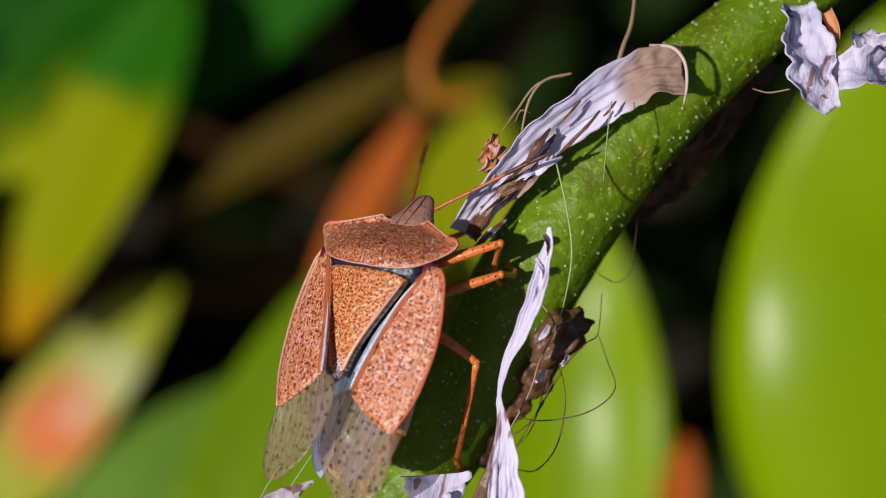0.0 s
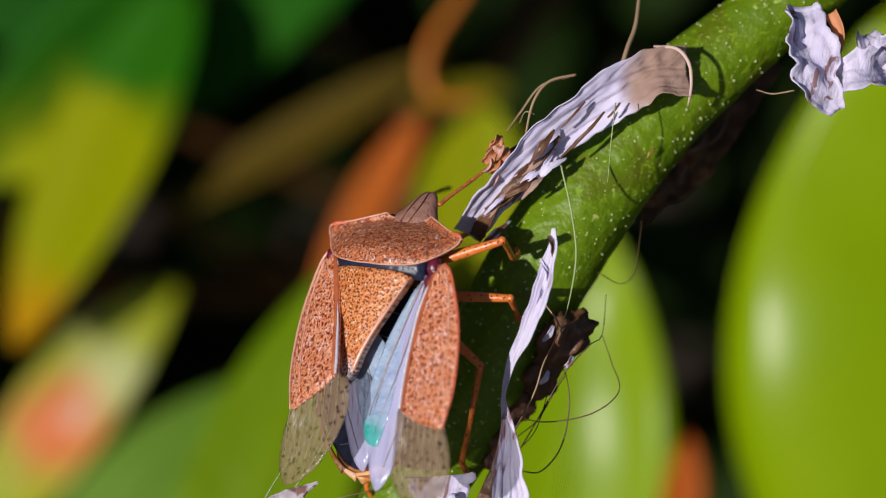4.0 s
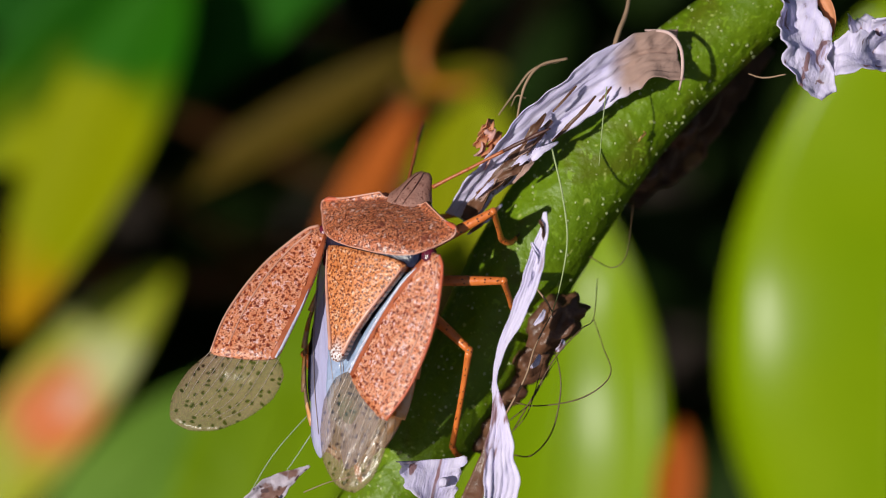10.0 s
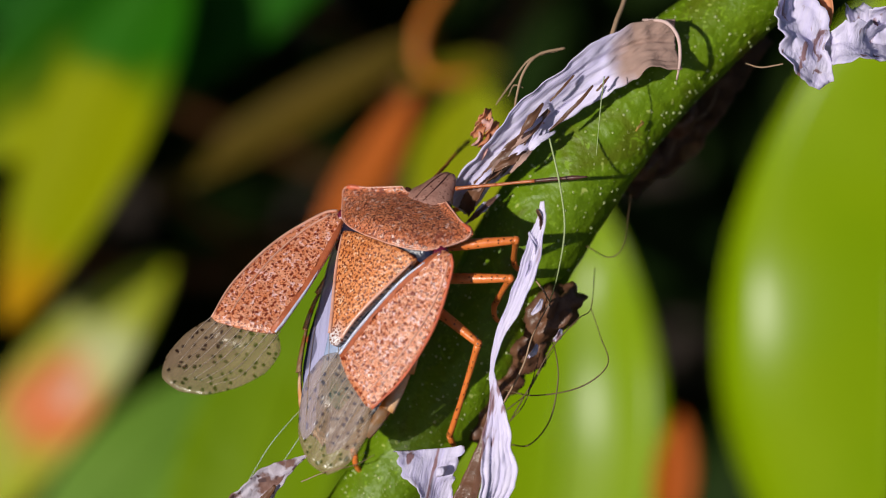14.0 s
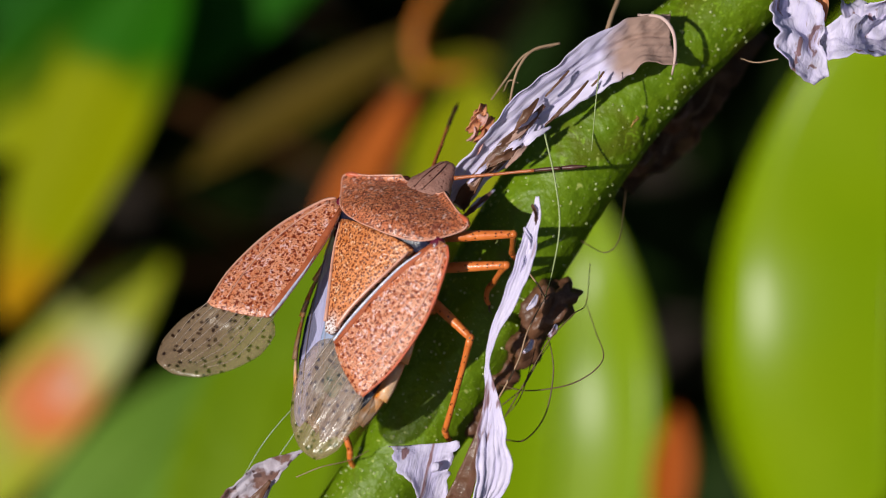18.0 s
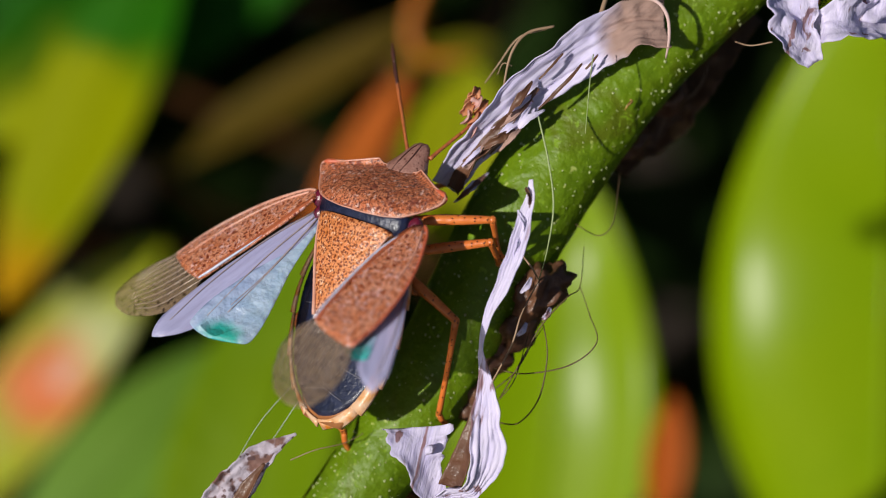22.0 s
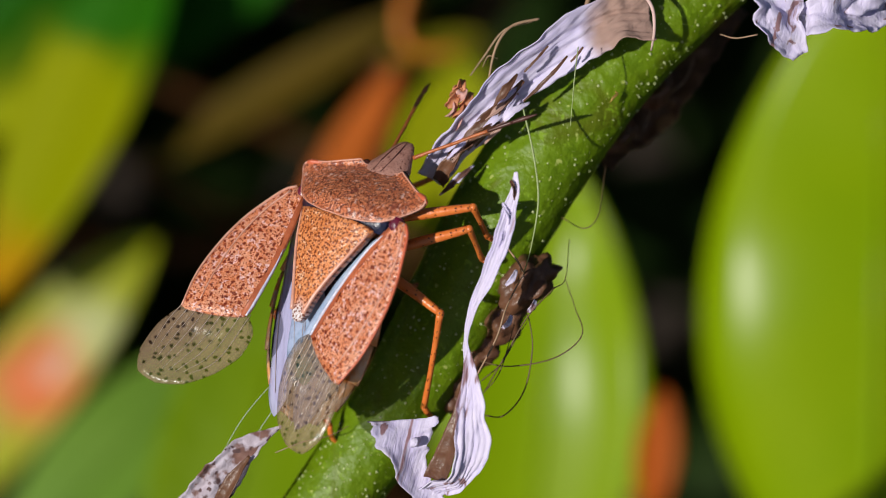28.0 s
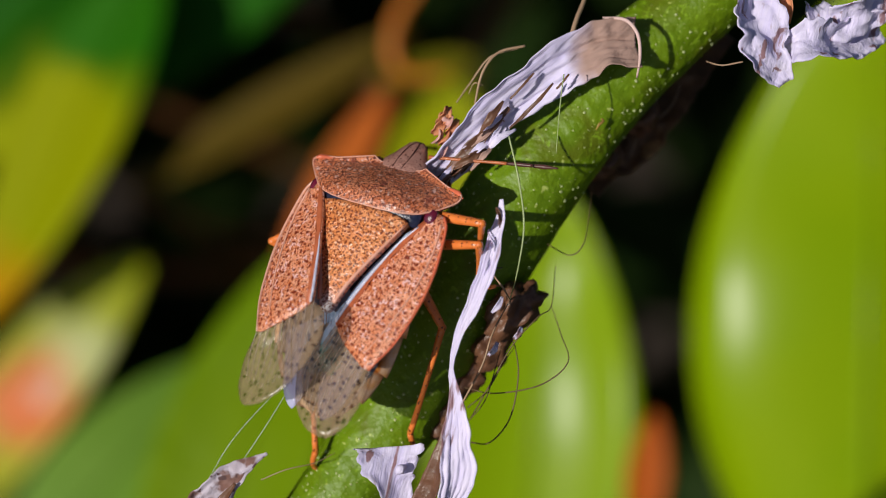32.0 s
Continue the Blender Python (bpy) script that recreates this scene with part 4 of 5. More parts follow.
def shield_bug():
    bug = new("shield_bug")
    bug.empty_display_size = 0.002
    tagged(bug, "reddish-brown speckled shield bug with red legs on the green stem", "bug")
    # back of the hind body
    half = [(0, -30), (70, -32), (104, -70), (118, -140), (118, -205), (102, -275), (72, -325), (34, -356), (0, -366)]
    full = mirrored(half)

    def back(x, y):
        return -2 - 0.0011 * x * x + 0.7 * math.cos((y + 30) / 46 * 2 * math.pi) * (1 if y > -340 else 0) - 0.0002 * (y + 200) ** 2
    part("abdomen", bent(plate([(x * 0.96, y + (12 if y < -300 else 0)) for x, y in dense(full, 4)], back, 16, 8)), BLACK, bug, "glossy black ringed back", True)
    for k in range(1, 7):
        y = -38 - 46 * k
        w = 96 if k < 5 else 74 if k == 5 else 44
        part("segment_line", bent(tube([b(x * w, y - 10 * abs(x) + 6, back(x * w, y) + 1.0) for x in (-1, -.5, 0, .5, 1)], [0.9 * U, 1.3 * U, 0.9 * U], 20, 5)), SEGMENT, bug, "", True)
    # belly under it
    rings = []
    for i in range(15):
        f = i / 14
        y = 40 - 405 * f
        w = 100 * math.sin(math.pi * min(1, 0.12 + f * 0.80)) ** 0.6
        d = 95 * math.sin(math.pi * min(1, 0.2 + f * 0.75)) ** 0.6
        rings.append([b(w * math.cos(a), y, -20 + (d * math.sin(a) if math.sin(a) < 0 else 12 * math.sin(a))) for a in (2 * math.pi * k / 20 for k in range(20))])
    part("belly", bent(loft(rings)), BELLY, bug, "rust-brown underside", True)
    # toothed rim, one plate to a segment
    for side in (-1, 1):
        line = smooth_line([Vector((side * x, y, 0)) for x, y in half[1:]], 28)
        for k in range(7):
            seg = line[4 * k:4 * k + 5]
            bm = bmesh.new()
            rr = []
            for i, p in enumerate(seg):
                d = (line[min(4 * k + i + 1, 28)] - line[max(4 * k + i - 1, 0)]).normalized()
                o = Vector((side * -d.y, side * d.x, 0))
                if o.x * side < 0 and abs(p.x) > 20:
                    o = -o
                q = 2 + 1.5 * i if side < 0 else 4 + 1.6 * i
                low = 0 if side < 0 else 14
                a, c = p - o * 5, p + o * q
                rr.append([b(a.x, a.y, -3), b(c.x, c.y, -9 - low), b(c.x, c.y, -14 - low), b(a.x, a.y, -10)])
            loft(rr, bm)
            part("rim_plate", bent(bm), EDGE, bug, "", True)
    # triangular shield on the back
    out = mirrored([(0, -14), (50, -14), (80, -17), (85, -24), (66, -70), (44, -118), (26, -160), (15, -196), (8, -210), (0, -214)])

    def top(x, y):
        return 52 - 0.0022 * x * x - 0.00045 * (y + 110) ** 2 + 2 * noise.noise(Vector((x * .05, y * .05, 0)))
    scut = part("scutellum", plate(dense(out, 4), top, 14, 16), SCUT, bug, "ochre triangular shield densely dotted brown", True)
    for side in (-1, 1):
        ln = [(84, -26), (65, -72), (43, -120), (25, -162), (14, -196)]
        part("side_rim", tube([b(side * x, y, top(x, y) + 0.5) for x, y in ln], [1.5 * U, 3 * U, 3.4 * U, 4 * U], 20, 7), RIM, scut, "pale side rim", True)
    # dark band that shows when the neck shield lifts
    rr = []
    for i in range(13):
        x = -100 + 200 * i / 12
        z = 38 - 0.0018 * x * x
        rr.append([b(x, 20, z), b(x, 6, z + 3), b(x, -10, z + 2), b(x, -22, z - 2), b(x, -22, z - 26), b(x, 20, z - 26)])
    part("back_band", loft(rr), BLACK, bug, "glossy black band", True)
    for side in (-1, 1):
        bm = bmesh.new()
        for x, y, z, r in ((116, 4, 8, 14), (110, -22, 4, 12), (102, -44, 0, 10)):
            bmesh.ops.create_icosphere(bm, subdivisions=3, radius=r * U, matrix=Matrix.Translation(b(side * x, y, z)) @ Matrix.Diagonal((1, 1.3, 1, 1)))
        part("wing_joint", bm, JOINT, bug, "shiny dark crimson wing joint", True)
    # neck shield
    halfp = [(0, 88), (40, 90), (52, 96), (62, 92), (110, 72), (142, 64), (150, 56), (146, 44), (122, 18), (98, 0), (70, -8), (30, -12), (0, -12)]
    outp = mirrored(halfp)

    def dome(x, y):
        e = min(1.0, abs(x) / 150)
        front = 96 - 40 * e
        s = min(1.0, max(0.0, (y - 4) / (front - 4))) ** 1.5
        ridge = 46 * (1 - e ** 2.2) + 2 - 0.003 * min(0.0, y) ** 2
        return ridge * (1 - s) + (-50 + 46 * e) * s + 2.0 * noise.noise(Vector((x * .03, y * .03, 7)))
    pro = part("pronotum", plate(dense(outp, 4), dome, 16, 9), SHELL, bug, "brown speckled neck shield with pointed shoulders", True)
    rim = dense(outp, 4)
    part("rim", outline_rim(rim, dome, 1.5, lift=-1), RIM, pro, "pale thin rim", True)
    for side in (-1, 1):
        part("shoulder", tube([b(side * 118, 68, dome(118, 68) - 2), b(side * 140, 63, dome(140, 63) - 2), b(side * 153, 55, dome(150, 56) - 3)],
                              [3 * U, 5 * U, 1 * U], 12, 8), REDRIM, pro, "orange-red shoulder point", True)
    # head
    rings = []
    for i, (y, w, h, z) in enumerate(((58, 40, 26, -48), (84, 48, 27, -54), (100, 45, 24, -60), (116, 34, 20, -68), (132, 26, 15, -75), (146, 18, 9, -81), (152, 9, 4, -84))):
        rings.append([b(w * math.cos(a) * (1 if abs(math.sin(a)) < .95 else 1), y, z + h * math.sin(a)) for a in (2 * math.pi * k / 20 for k in range(20))])
    head = part("head", loft(rings), HEADSKIN, bug, "brown speckled pointed head", True)
    for side in (-1, 1):
        bm = bmesh.new()
        bmesh.ops.create_icosphere(bm, subdivisions=3, radius=10 * U, matrix=Matrix.Translation(b(side * 47, 90, -48)))
        part("eye", bm, EYE, head, "dark red-brown eye", True)
        part("groove", tube([b(side * 9, 84, -27), b(side * 10, 110, -44), b(side * 8, 135, -62), b(side * 4, 148, -74)], [0.8 * U, 1.3 * U, 0.8 * U], 14, 5), TIPDARK, head, "", True)
    return bug, pro


HEADSKIN = surf("bug_head", (0.46, 0.24, 0.19), (0.34, 0.15, 0.11), 2600, 0.45, 0.8, 5200, spots=[((0.12, 0.035, 0.02), 6200, 0.30)], coat=0.1)
SEGMENT = surf("segment_pale", (0.16, 0.16, 0.20), (0.22, 0.22, 0.27), 2500, 0.3)


def rod(length, radii, seg=9, n=14, swell=None):
    """A limb piece from its joint along its own +y, in steps."""
    return tube([b(0, 0, 0), b(0, length * .33, 1), b(0, length * .66, 1), b(0, length, 0)], [r * U for r in radii], n, seg)


LEGS = {("front", 1): (80, 14, -24), ("middle", 1): (84, -40, -40), ("hind", 1): (80, -80, -42),
        ("front", -1): (-62, 20, -62), ("middle", -1): (-88, -20, -48), ("hind", -1): (-70, -112, -66)}
THIGH = {"front": 140, "middle": 142, "hind": 126}
SHIN = {"front": 116, "middle": 118, "hind": 226}
# where each foot holds on: place over the stem and depth
FEET = {("hind", 1): (808, 816, -.0003),
        ("front", -1): (850, 400, .0004), ("middle", -1): (770, 600, .0008), ("hind", -1): (640, 850, .0004)}


def aim(d, up):
    """A turn that lays +y along d with +z near up."""
    y = Vector(d).normalized()
    x = y.cross(Vector(up)).normalized()
    z = x.cross(y)
    m = Matrix((x, y, z)).transposed()
    return m.to_4x4()


# the legs that step and rub: seconds, then where the knee and the foot stand over the stem
STEPS = {
    ("front", 1): [(0, 885, 431, 878, 470), (1, 885, 434, 889, 469), (1.5, 875, 443, 877, 488), (3, 879, 438, 901, 469), (5.5, 882, 398, 904, 432), (7, 876, 391, 903, 436),
                   (9, 870, 384, 891, 447), (10.5, 887, 409, 901, 451), (11, 887, 421, 901, 459), (12, 906, 458, 898, 488), (12.5, 910, 450, 917, 488), (14, 925, 470, 925, 506),
                   (18, 930, 468, 930, 503), (19, 925, 474, 925, 521), (20, 910, 485, 910, 560), (21, 911, 468, 914, 524), (23.5, 919, 480, 919, 542), (28, 896, 464, 923, 516),
                   (30, 915, 450, 925, 510), (31, 938, 440, 935, 500), (32, 935, 445, 935, 500)],
    ("middle", 1): [(0, 892, 484, 912, 490), (1, 888, 478, 915, 476), (1.5, 886, 498, 925, 510), (3, 887, 522, 912, 561), (5.5, 904, 528, 912, 574), (7, 908, 532, 917, 571),
                    (9, 898, 524, 916, 572), (10.5, 909, 523, 918, 574), (12, 914, 531, 914, 586), (14, 915, 537, 896, 579), (18, 916, 522, 896, 558), (19, 911, 521, 910, 565),
                    (20, 892, 526, 908, 583), (21, 896, 506, 918, 547), (23.5, 905, 522, 916, 562), (28, 890, 502, 913, 556), (30, 910, 502, 920, 550), (32, 930, 482, 935, 540)]}


def reach(start, x, y, length, way):
    """From start, in the lens's axes, a limb of that length whose end shows over the place (x, y): nearer the lens (way -1) or farther (way 1)."""
    d = at(x, y, start.y) - start
    d.y = 0
    d.y = way * math.sqrt(max(length * length - d.length_squared, (0.15 * length) ** 2))
    return start + d.normalized() * length


def step_rows(key):
    lf, ls = THIGH[key[0]] * U, SHIN[key[0]] * U
    hip = b(*LEGS[key])
    keys = STEPS[key]
    turn, inv = TURN.to_3x3(), TURN.inverted()
    fr, sr = [], []
    for t, m in BUG_ROWS:
        i = max(k for k in range(len(keys) - 1) if keys[k][0] <= t)
        f = min(1.0, (t - keys[i][0]) / (keys[i + 1][0] - keys[i][0]))
        kx, ky, fx, fy = (p + (q - p) * f for p, q in zip(keys[i][1:], keys[i + 1][1:]))
        start = inv @ (m @ hip)
        knee = reach(start, kx, ky, lf, -1)
        foot = reach(knee, fx, fy, ls, 1)
        back = m.to_3x3().inverted() @ turn
        up = back @ Vector((0, -1, 0.3))
        fr.append((t, Matrix.Translation(hip) @ aim(back @ (knee - start), up)))
        sr.append((t, Matrix.Translation(m.inverted() @ (TURN @ knee)) @ aim(back @ (foot - knee), up)))
    return fr, sr


def leg_rows(key):
    if key in STEPS:
        return step_rows(key)
    which, side = key
    lf, ls = THIGH[which] * U, SHIN[which] * U
    hip = b(*LEGS[key])
    up = {"front": Vector((-0.2, 0.3, -1)), "middle": Vector((side * 1.0, 0.3, 1.0)), "hind": Vector((side * 0.9, 1.3, 0.9))}[which]
    fr, sr = [], []
    foot = TURN @ at(*FEET[key])
    for t, m in BUG_ROWS:
        step = min(1.0, max(0.0, (t - 31.1) / 0.4)) if key == ("middle", -1) else 0.0
        f = m.inverted() @ foot.lerp(TURN @ at(660, 535, .0008), step)
        d = f - hip
        dist = min(max(d.length, abs(ls - lf) * 1.05 + 1e-5), (lf + ls) * 0.985)
        d.normalize()
        a = (lf * lf + dist * dist - ls * ls) / (2 * dist)
        h = math.sqrt(max(lf * lf - a * a, 0))
        way = up.lerp(Vector((-1.0, 0.4, 0.9)), step)
        o = (way - d * way.dot(d)).normalized()
        knee = hip + d * a + o * h
        fr.append((t, Matrix.Translation(hip) @ aim(knee - hip, o)))
        sr.append((t, Matrix.Translation(knee) @ aim(f - knee, o)))
    return fr, sr


def legs(bug):
    res = {}
    for key in LEGS:
        femur = part("thigh", rod(THIGH[key[0]], [8.5, 10, 9, 7]), LEG, bug, "dotted orange-red thigh", True)
        shin = part("shin", rod(SHIN[key[0]], [7, 5.6, 5.2, 6]), LEG, bug, "slim orange-red shin", True)
        y = SHIN[key[0]]
        w = -key[1]
        part("foot", tube([b(0, y, 0), b(6 * w, y + 17, 6), b(18 * w, y + 31, 7), b(28 * w, y + 40, 2)], [6 * U, 5.5 * U, 5 * U, 4 * U], 14, 8), LEG, shin, "jointed foot", True)
        for s in (-1, 1):
            part("claw", tube([b(27 * w + s * 2, y + 38, 2), b(32 * w + s * 6, y + 44, 0), b(36 * w + s * 8, y + 49, -5)], [2 * U, 1.4 * U, 0.5 * U], 8, 6), TIPDARK, shin, "", True)
        bm = bmesh.new()
        bmesh.ops.create_icosphere(bm, subdivisions=2, radius=7.6 * U)
        part("knee", bm, LEG, shin, "", True)
        res[key] = femur, shin
    return res


ANTENNA = {1: b(30, 128, -76), -1: b(-24, 130, -76)}


def antennae(bug):
    res = {}
    for side in (-1, 1):
        a = part("antenna", rod(78, [4.2, 3.2, 3.0, 3.4], 8), FEELER, bug, "thin jointed red-brown antenna", True)
        part("segment", tube([b(0, 77, 0), b(0, 110, 1), b(0, 150, 1)], [3.2 * U, 2.8 * U, 3.4 * U], 12, 8), FEELER, a, "", True)
        part("segment", tube([b(0, 150, 1), b(0, 175, 1), b(0, 198, 0)], [3 * U, 4 * U, 3.4 * U], 12, 8), TIPDARK, a, "dark antenna joint", True)
        part("segment", tube([b(0, 198, 0), b(0, 220, -1), b(0, 246, -3)], [3 * U, 4.6 * U, 1.4 * U], 12, 8), TIPDARK, a, "dark antenna tip", True)
        res[side] = a
    return res


def antenna_rows(side, rows):
    """rows: seconds and the antenna's way in the lens's axes (right, up, towards the lens)."""
    res = []
    for t, x, y, z in rows:
        m = min(BUG_ROWS, key=lambda r: abs(r[0] - t))[1]
        d = m.to_3x3().inverted() @ (TURN.to_3x3() @ Vector((x, -z, y)))
        res.append((t, Matrix.Translation(ANTENNA[side]) @ aim(d, (0.1, 0.1, 1))))
    return res


# wing poses at the hinge, in degrees, each named by the moment that it suits
FORE = {-1: {"0": (-11, -17, 12), "1": (-9, -21, 10), "1.3": (-15, -9, -2), "1.6": (-26, -4, -23), "2": (-9, -35, -45), "2.1": (-12, -5, -40), "3": (-10, -13, 12),
             "6": (-16, -13, 11), "7": (-9, -16, 9), "8": (-13, -15, 10), "8.7": (-8, -18, -35), "9": (-20, 2, -15), "10": (-25, 9, -16), "11": (-22, 14, -17),
             "12": (-22, 8, -14), "13": (-3, -40, -49), "14": (-26, 10, -16), "17": (-15, -3, -18), "18": (-27, 5, -13), "19": (-29, 7, -12), "20": (-29, 10, -12),
             "21": (-29, 13, -15), "22": (-14, -31, -41), "23": (-27, 10, -14), "24": (-27, 11, -13), "25": (-28, 13, -13), "28": (-25, 15, -15), "29": (-20, -5, -13),
             "30": (-13, -5, -19), "30.8": (-5, -26, -60), "30.9": (-50, -12, -70), "31": (-9, 5, -59), "31.1": (-11, 2, -20), "32": (-11, -22, 12)},
        1: {"0": (-3, 11, -3.5), "1": (-3, -3, -2.5), "1.6": (-36, 11, 5), "2": (-23, 11, 47), "3": (-3, -4, 15), "6": (-24, -16, 26), "7": (-21, -21, 32),
            "8": (-3, -3, -2.5), "8.7": (-37, 2, 14), "9": (-17, -8, 9), "10": (-3, 3, -5), "11": (-3, 8, -5), "12": (-3, 11, -5), "13": (-33, 6, 8), "14": (-3, 13, -7),
            "17": (-18, -27, 10), "18": (-2.5, 11, -8.5), "19": (-2.5, 7.5, -7), "20": (-2.5, 3, -6.5), "21": (-2.5, 3, -7.5), "22": (-37, 9, 9), "23": (-2.5, 5, -5.5), "24": (-2.5, 1.5, -5.5),
            "25": (-2.5, 2, -6), "28": (-2.5, 1, -4.5), "29": (-23, -3, 26), "30": (-27, -35, 42), "30.9": (-12, -20, 98), "31": (-16, -48, 50), "31.1": (-33, -42, 45), "32": (-3, -4, -7)}}
FORE_TIMES = {
    -1: [(0, "0"), (1, "1"), (1.2, "1"), (1.3, "1.3"), (1.4, "1.6"), (1.9, "1.6"), (2, "2"), (2.1, "2.1"), (2.2, "9"), (2.3, "3"), (3.5, "3"), (5.5, "6"), (6, "6"), (7, "7"), (8, "8"),
         (8.3, "8"), (8.4, "1.3"), (8.5, "1.6"), (8.6, "8.7"), (8.75, "8.7"), (8.9, "1.6"), (9, "9"), (10, "10"), (11, "11"), (12, "12"), (12.5, "12"), (12.6, "17"), (12.7, "8.7"),
         (12.8, "13"), (13.2, "13"), (13.3, "1.6"), (13.4, "17"), (13.6, "17"), (14, "14"), (16.5, "20"), (16.8, "20"), (16.9, "18"), (17, "17"), (17.1, "8.7"), (17.2, "22"),
         (17.7, "22"), (17.8, "1.6"), (18, "18"), (19, "19"), (20, "20"), (21, "21"), (21.6, "21"), (21.7, "17"), (21.8, "8.7"), (21.9, "22"), (22.3, "22"), (22.4, "8.7"),
         (22.5, "17"), (22.7, "18"), (23, "23"), (24, "24"), (25, "25"), (28, "28"), (28.25, "28"), (28.3, "18"), (28.4, "8.7"), (28.5, "22"), (28.9, "22"), (29, "29"), (29.2, "28"),
         (29.6, "24"), (30, "30"), (30.4, "30"), (30.5, "17"), (30.6, "13"), (30.8, "30.8"), (30.9, "30.9"), (30.96, "31"), (31.03, "31"), (31.1, "31.1"), (31.2, "3"), (31.4, "32"), (32, "32")],
    1: [(0, "0"), (1, "1"), (1.2, "1"), (1.3, "9"), (1.4, "1.6"), (1.9, "1.6"), (2, "2"), (2.1, "31.1"), (2.2, "30"), (2.3, "3"), (3.5, "3"), (5.5, "6"), (6, "6"), (7, "7"), (7.2, "7"),
        (7.4, "8"), (8.35, "8"), (8.5, "17"), (8.6, "8.7"), (8.75, "8.7"), (8.85, "17"), (9, "9"), (9.1, "10"), (10, "10"), (11, "11"), (12, "12"), (12.5, "12"), (12.6, "17"),
        (12.7, "13"), (13.2, "13"), (13.3, "17"), (13.4, "14"), (14, "14"), (16.5, "20"), (16.8, "20"), (16.9, "9"), (17, "17"), (17.1, "22"), (17.6, "22"), (17.7, "8.7"),
        (17.8, "17"), (17.9, "18"), (18, "18"), (19, "19"), (20, "20"), (21, "21"), (21.6, "21"), (21.7, "17"), (21.8, "22"), (22.3, "22"), (22.4, "8.7"), (22.5, "9"), (22.6, "23"),
        (23, "23"), (24, "24"), (25, "25"), (28, "28"), (28.2, "28"), (28.3, "9"), (28.4, "30"), (28.5, "8.7"), (28.6, "22"), (28.8, "22"), (28.9, "8.7"), (29, "29"), (29.2, "7"),
        (29.4, "30"), (30.4, "30"), (30.5, "29"), (30.6, "8.7"), (30.7, "22"), (30.8, "22"), (30.85, "2"), (30.9, "30.9"), (31, "31"), (31.1, "31.1"), (31.2, "3"), (31.3, "3"),
        (31.4, "32"), (32, "32")]}
HINDS = {-1: {"fold": (1, -4, 15), "3": (0, -4, 26), "9": (0, -5, 22), "30": (0, -2, 19), "31.1": (0, -4, 10), "out": (-20, 0, -44), "8.7": (-2, -14, -56), "open": (-35, 9, -24), "31": (-28, 6, -24)},
         1: {"fold": (0.5, 11, -9), "3": (-2, 2, -5), "1.6": (-30, 10, 7), "6": (-13, 2, 22), "7": (4, 0, 23), "9": (-12, 3, 25), "open": (-35, 22, 22), "29": (-3, -6, 35), "30": (-3, 4, 32), "31": (-4, 18, 28),
             "31.1": (-17, 28, 4), "out": (-10, 4, 60)}}
HIND_TIMES = {
    -1: [(0, "fold"), (1.2, "fold"), (1.4, "out"), (1.9, "out"), (2.0, "31"), (2.1, "open"), (2.2, "31.1"), (2.35, "3"), (3.5, "3"), (5.5, "30"), (7.2, "30"), (7.4, "fold"), (8.35, "fold"), (8.5, "out"), (8.6, "8.7"), (8.75, "8.7"), (8.85, "out"), (8.97, "9"), (9.1, "fold"),
         (12.55, "fold"), (12.65, "9"), (12.8, "open"), (13.2, "open"), (13.3, "30"), (13.45, "fold"), (16.9, "fold"), (17.0, "9"), (17.2, "open"), (17.7, "open"), (17.8, "30"), (17.95, "fold"),
         (21.65, "fold"), (21.72, "9"), (21.9, "open"), (22.4, "open"), (22.52, "fold"), (28.2, "fold"), (28.3, "9"), (28.5, "open"), (28.9, "open"), (29.0, "30"), (30.5, "30"), (30.6, "31"),
         (31.02, "31"), (31.1, "31.1"), (31.3, "fold"), (32, "fold")],
    1: [(0, "fold"), (1.2, "fold"), (1.4, "1.6"), (1.9, "1.6"), (2.0, "31"), (2.15, "31.1"), (2.3, "3"), (3.5, "3"), (5.5, "6"), (6, "6"), (7, "7"), (7.2, "7"), (7.4, "fold"), (8.35, "fold"),
        (8.5, "open"), (8.85, "open"), (8.97, "9"), (9.02, "9"), (9.12, "fold"), (12.55, "fold"), (12.7, "open"), (13.2, "open"), (13.3, "9"), (13.42, "fold"), (16.85, "fold"), (17.0, "9"), (17.12, "open"),
        (17.65, "open"), (17.8, "9"), (17.9, "fold"), (21.65, "fold"), (21.8, "open"), (22.35, "open"), (22.5, "fold"), (28.25, "fold"), (28.5, "open"), (28.85, "open"), (28.97, "29"),
        (29.2, "29"), (29.6, "30"), (30.5, "30"), (30.65, "open"), (30.82, "open"), (30.9, "out"), (31, "31"), (31.1, "31.1"), (31.3, "3"), (31.42, "fold"), (32, "fold")]}
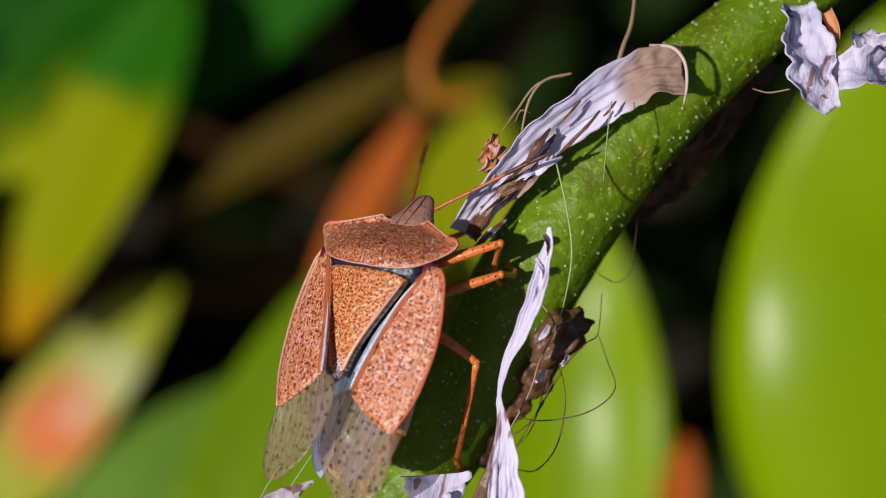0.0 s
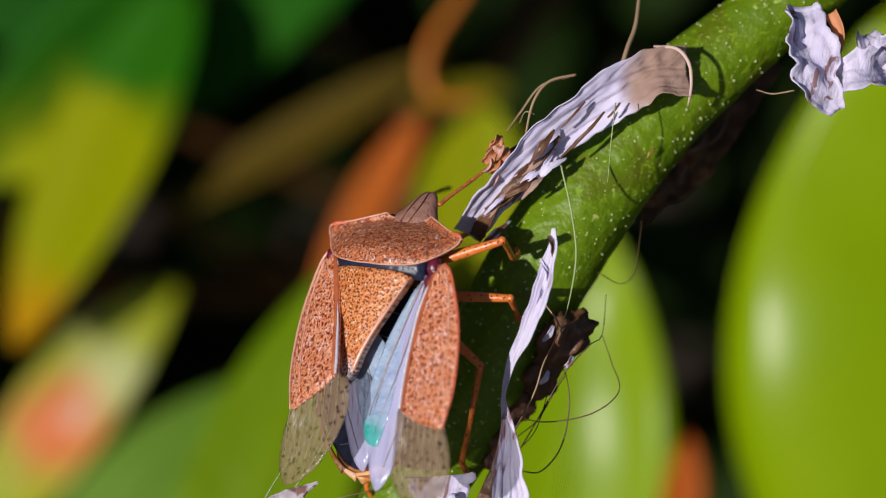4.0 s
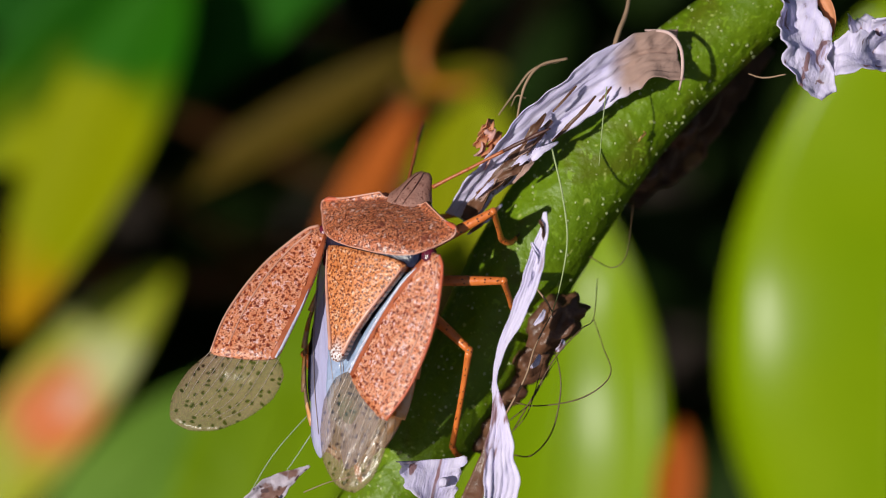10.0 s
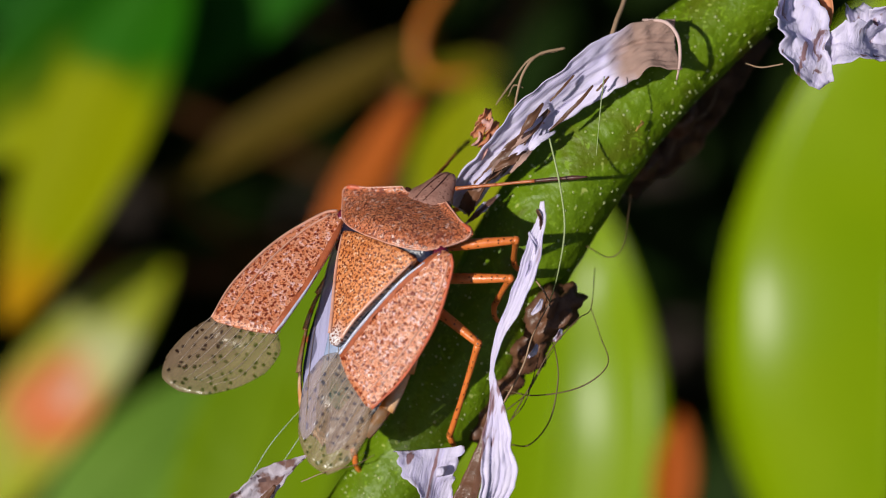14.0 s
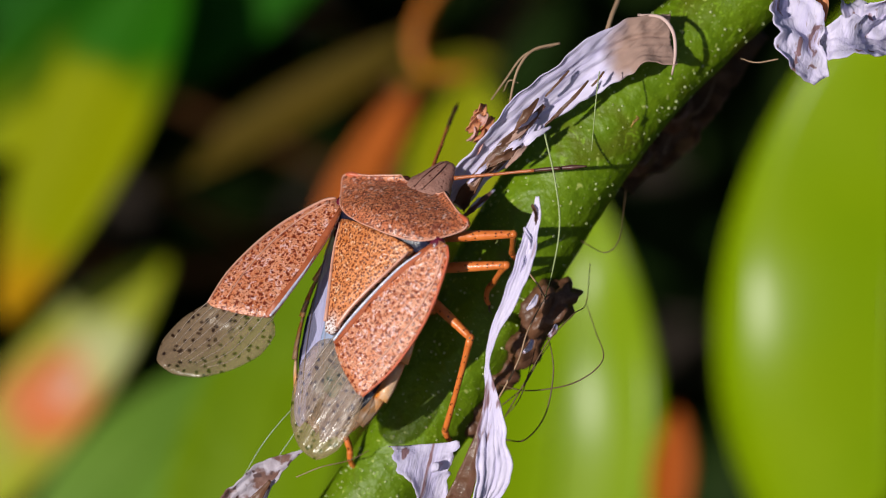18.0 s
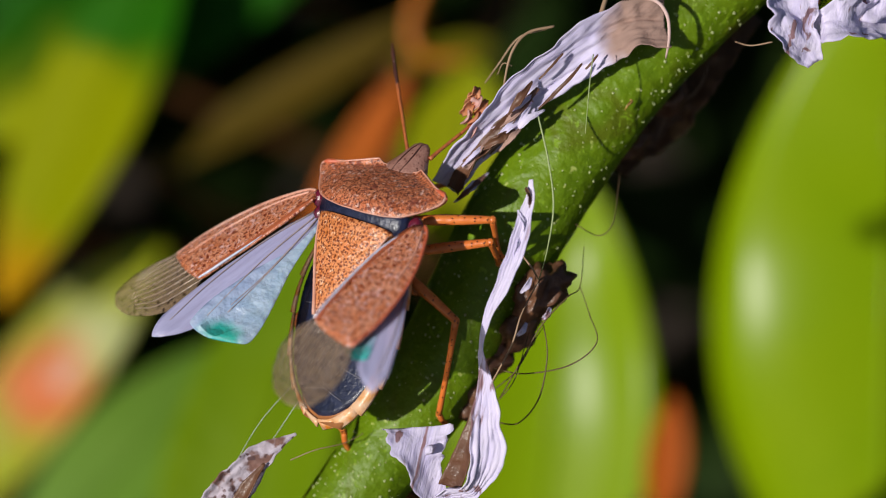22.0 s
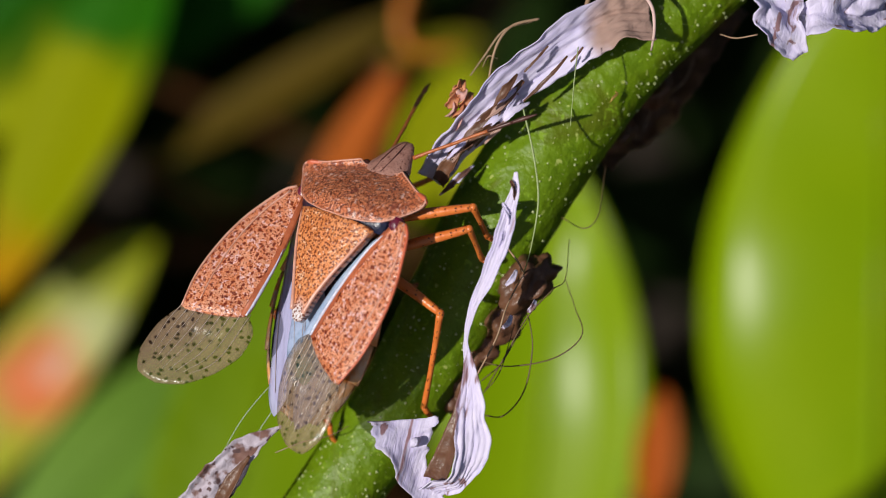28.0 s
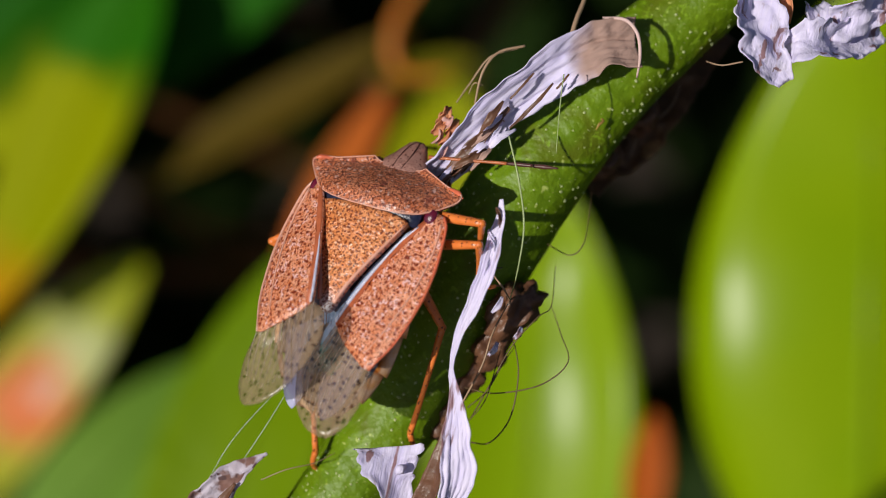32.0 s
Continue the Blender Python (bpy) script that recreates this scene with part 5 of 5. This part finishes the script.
# the antennae's ways: right, up, towards the lens
FEEL = {
    1: [(0, 205, 100, 85), (1, 205, 100, 85), (3, 120, 100, -100), (6, 195, 105, 85), (9, 205, 105, 85), (13, 205, 90, 85), (14, 225, 20, 85), (17, 225, 40, 85), (19, 228, 48, 85),
        (22, 150, 125, -80), (23, 225, 40, 85), (28, 200, 70, 85), (30, 225, -20, 85), (31, 215, -35, 85), (32, 215, -20, 85)],
    -1: [(0, 25, 110, -190), (2, 60, 40, -200), (3, 60, 10, -210), (6, 45, 110, -190), (9, 15, 110, -190), (13, 45, 75, -210), (17, 65, 105, -190), (19, 10, 150, -170), (22, -30, 190, -120),
         (23, -12, 188, -120), (28, 60, 120, -180), (30, 60, 20, -220), (32, 60, 10, -220)]}
# how far the neck shield lifts
NECK = [(0, .25), (1.2, .25), (1.4, 1), (2.1, 1), (2.4, .5), (3.5, .4), (5.5, .2), (8.35, .2), (8.5, .5), (9.1, .2), (12.55, 0), (12.75, 1), (13.25, 1), (13.5, 0), (16.8, 0), (17.1, .9),
        (17.7, .9), (17.95, 0), (21.7, 0), (21.9, .8), (22.4, .8), (22.6, 0), (28.3, 0), (28.5, .8), (29, .6), (30, .7), (31.1, .8), (31.4, 0), (32, 0)]



def motions():
    walk(bug, BUG_ROWS)
    for side in (-1, 1):
        walk(wing["fore", side], [(t, Matrix.Translation(WING_HINGE[side]) @ pose(0, 0, 0, *FORE[side][k])) for t, k in FORE_TIMES[side]])
        walk(wing["hind", side], [(t, Matrix.Translation(HIND_HINGE[side]) @ pose(0, 0, 0, *HINDS[side][k])) for t, k in HIND_TIMES[side]])
        walk(antenna[side], antenna_rows(side, FEEL[side]))
    for key, (femur, shin) in leg.items():
        fr, sr = leg_rows(key)
        walk(femur, fr)
        walk(shin, sr)
    walk(pronotum, [(t, Matrix.Translation(b(0, 13 * f, 6 * f)) @ pose(0, 0, 0, -6 * f)) for t, f in NECK])


ground()
shrub_branch()
background_leaves()
deep_shrub()
plant_stem()
dry_bits()
fibres()
bug, pronotum = shield_bug()
wing = wings(bug)
leg = legs(bug)
antenna = antennae(bug)
motions()
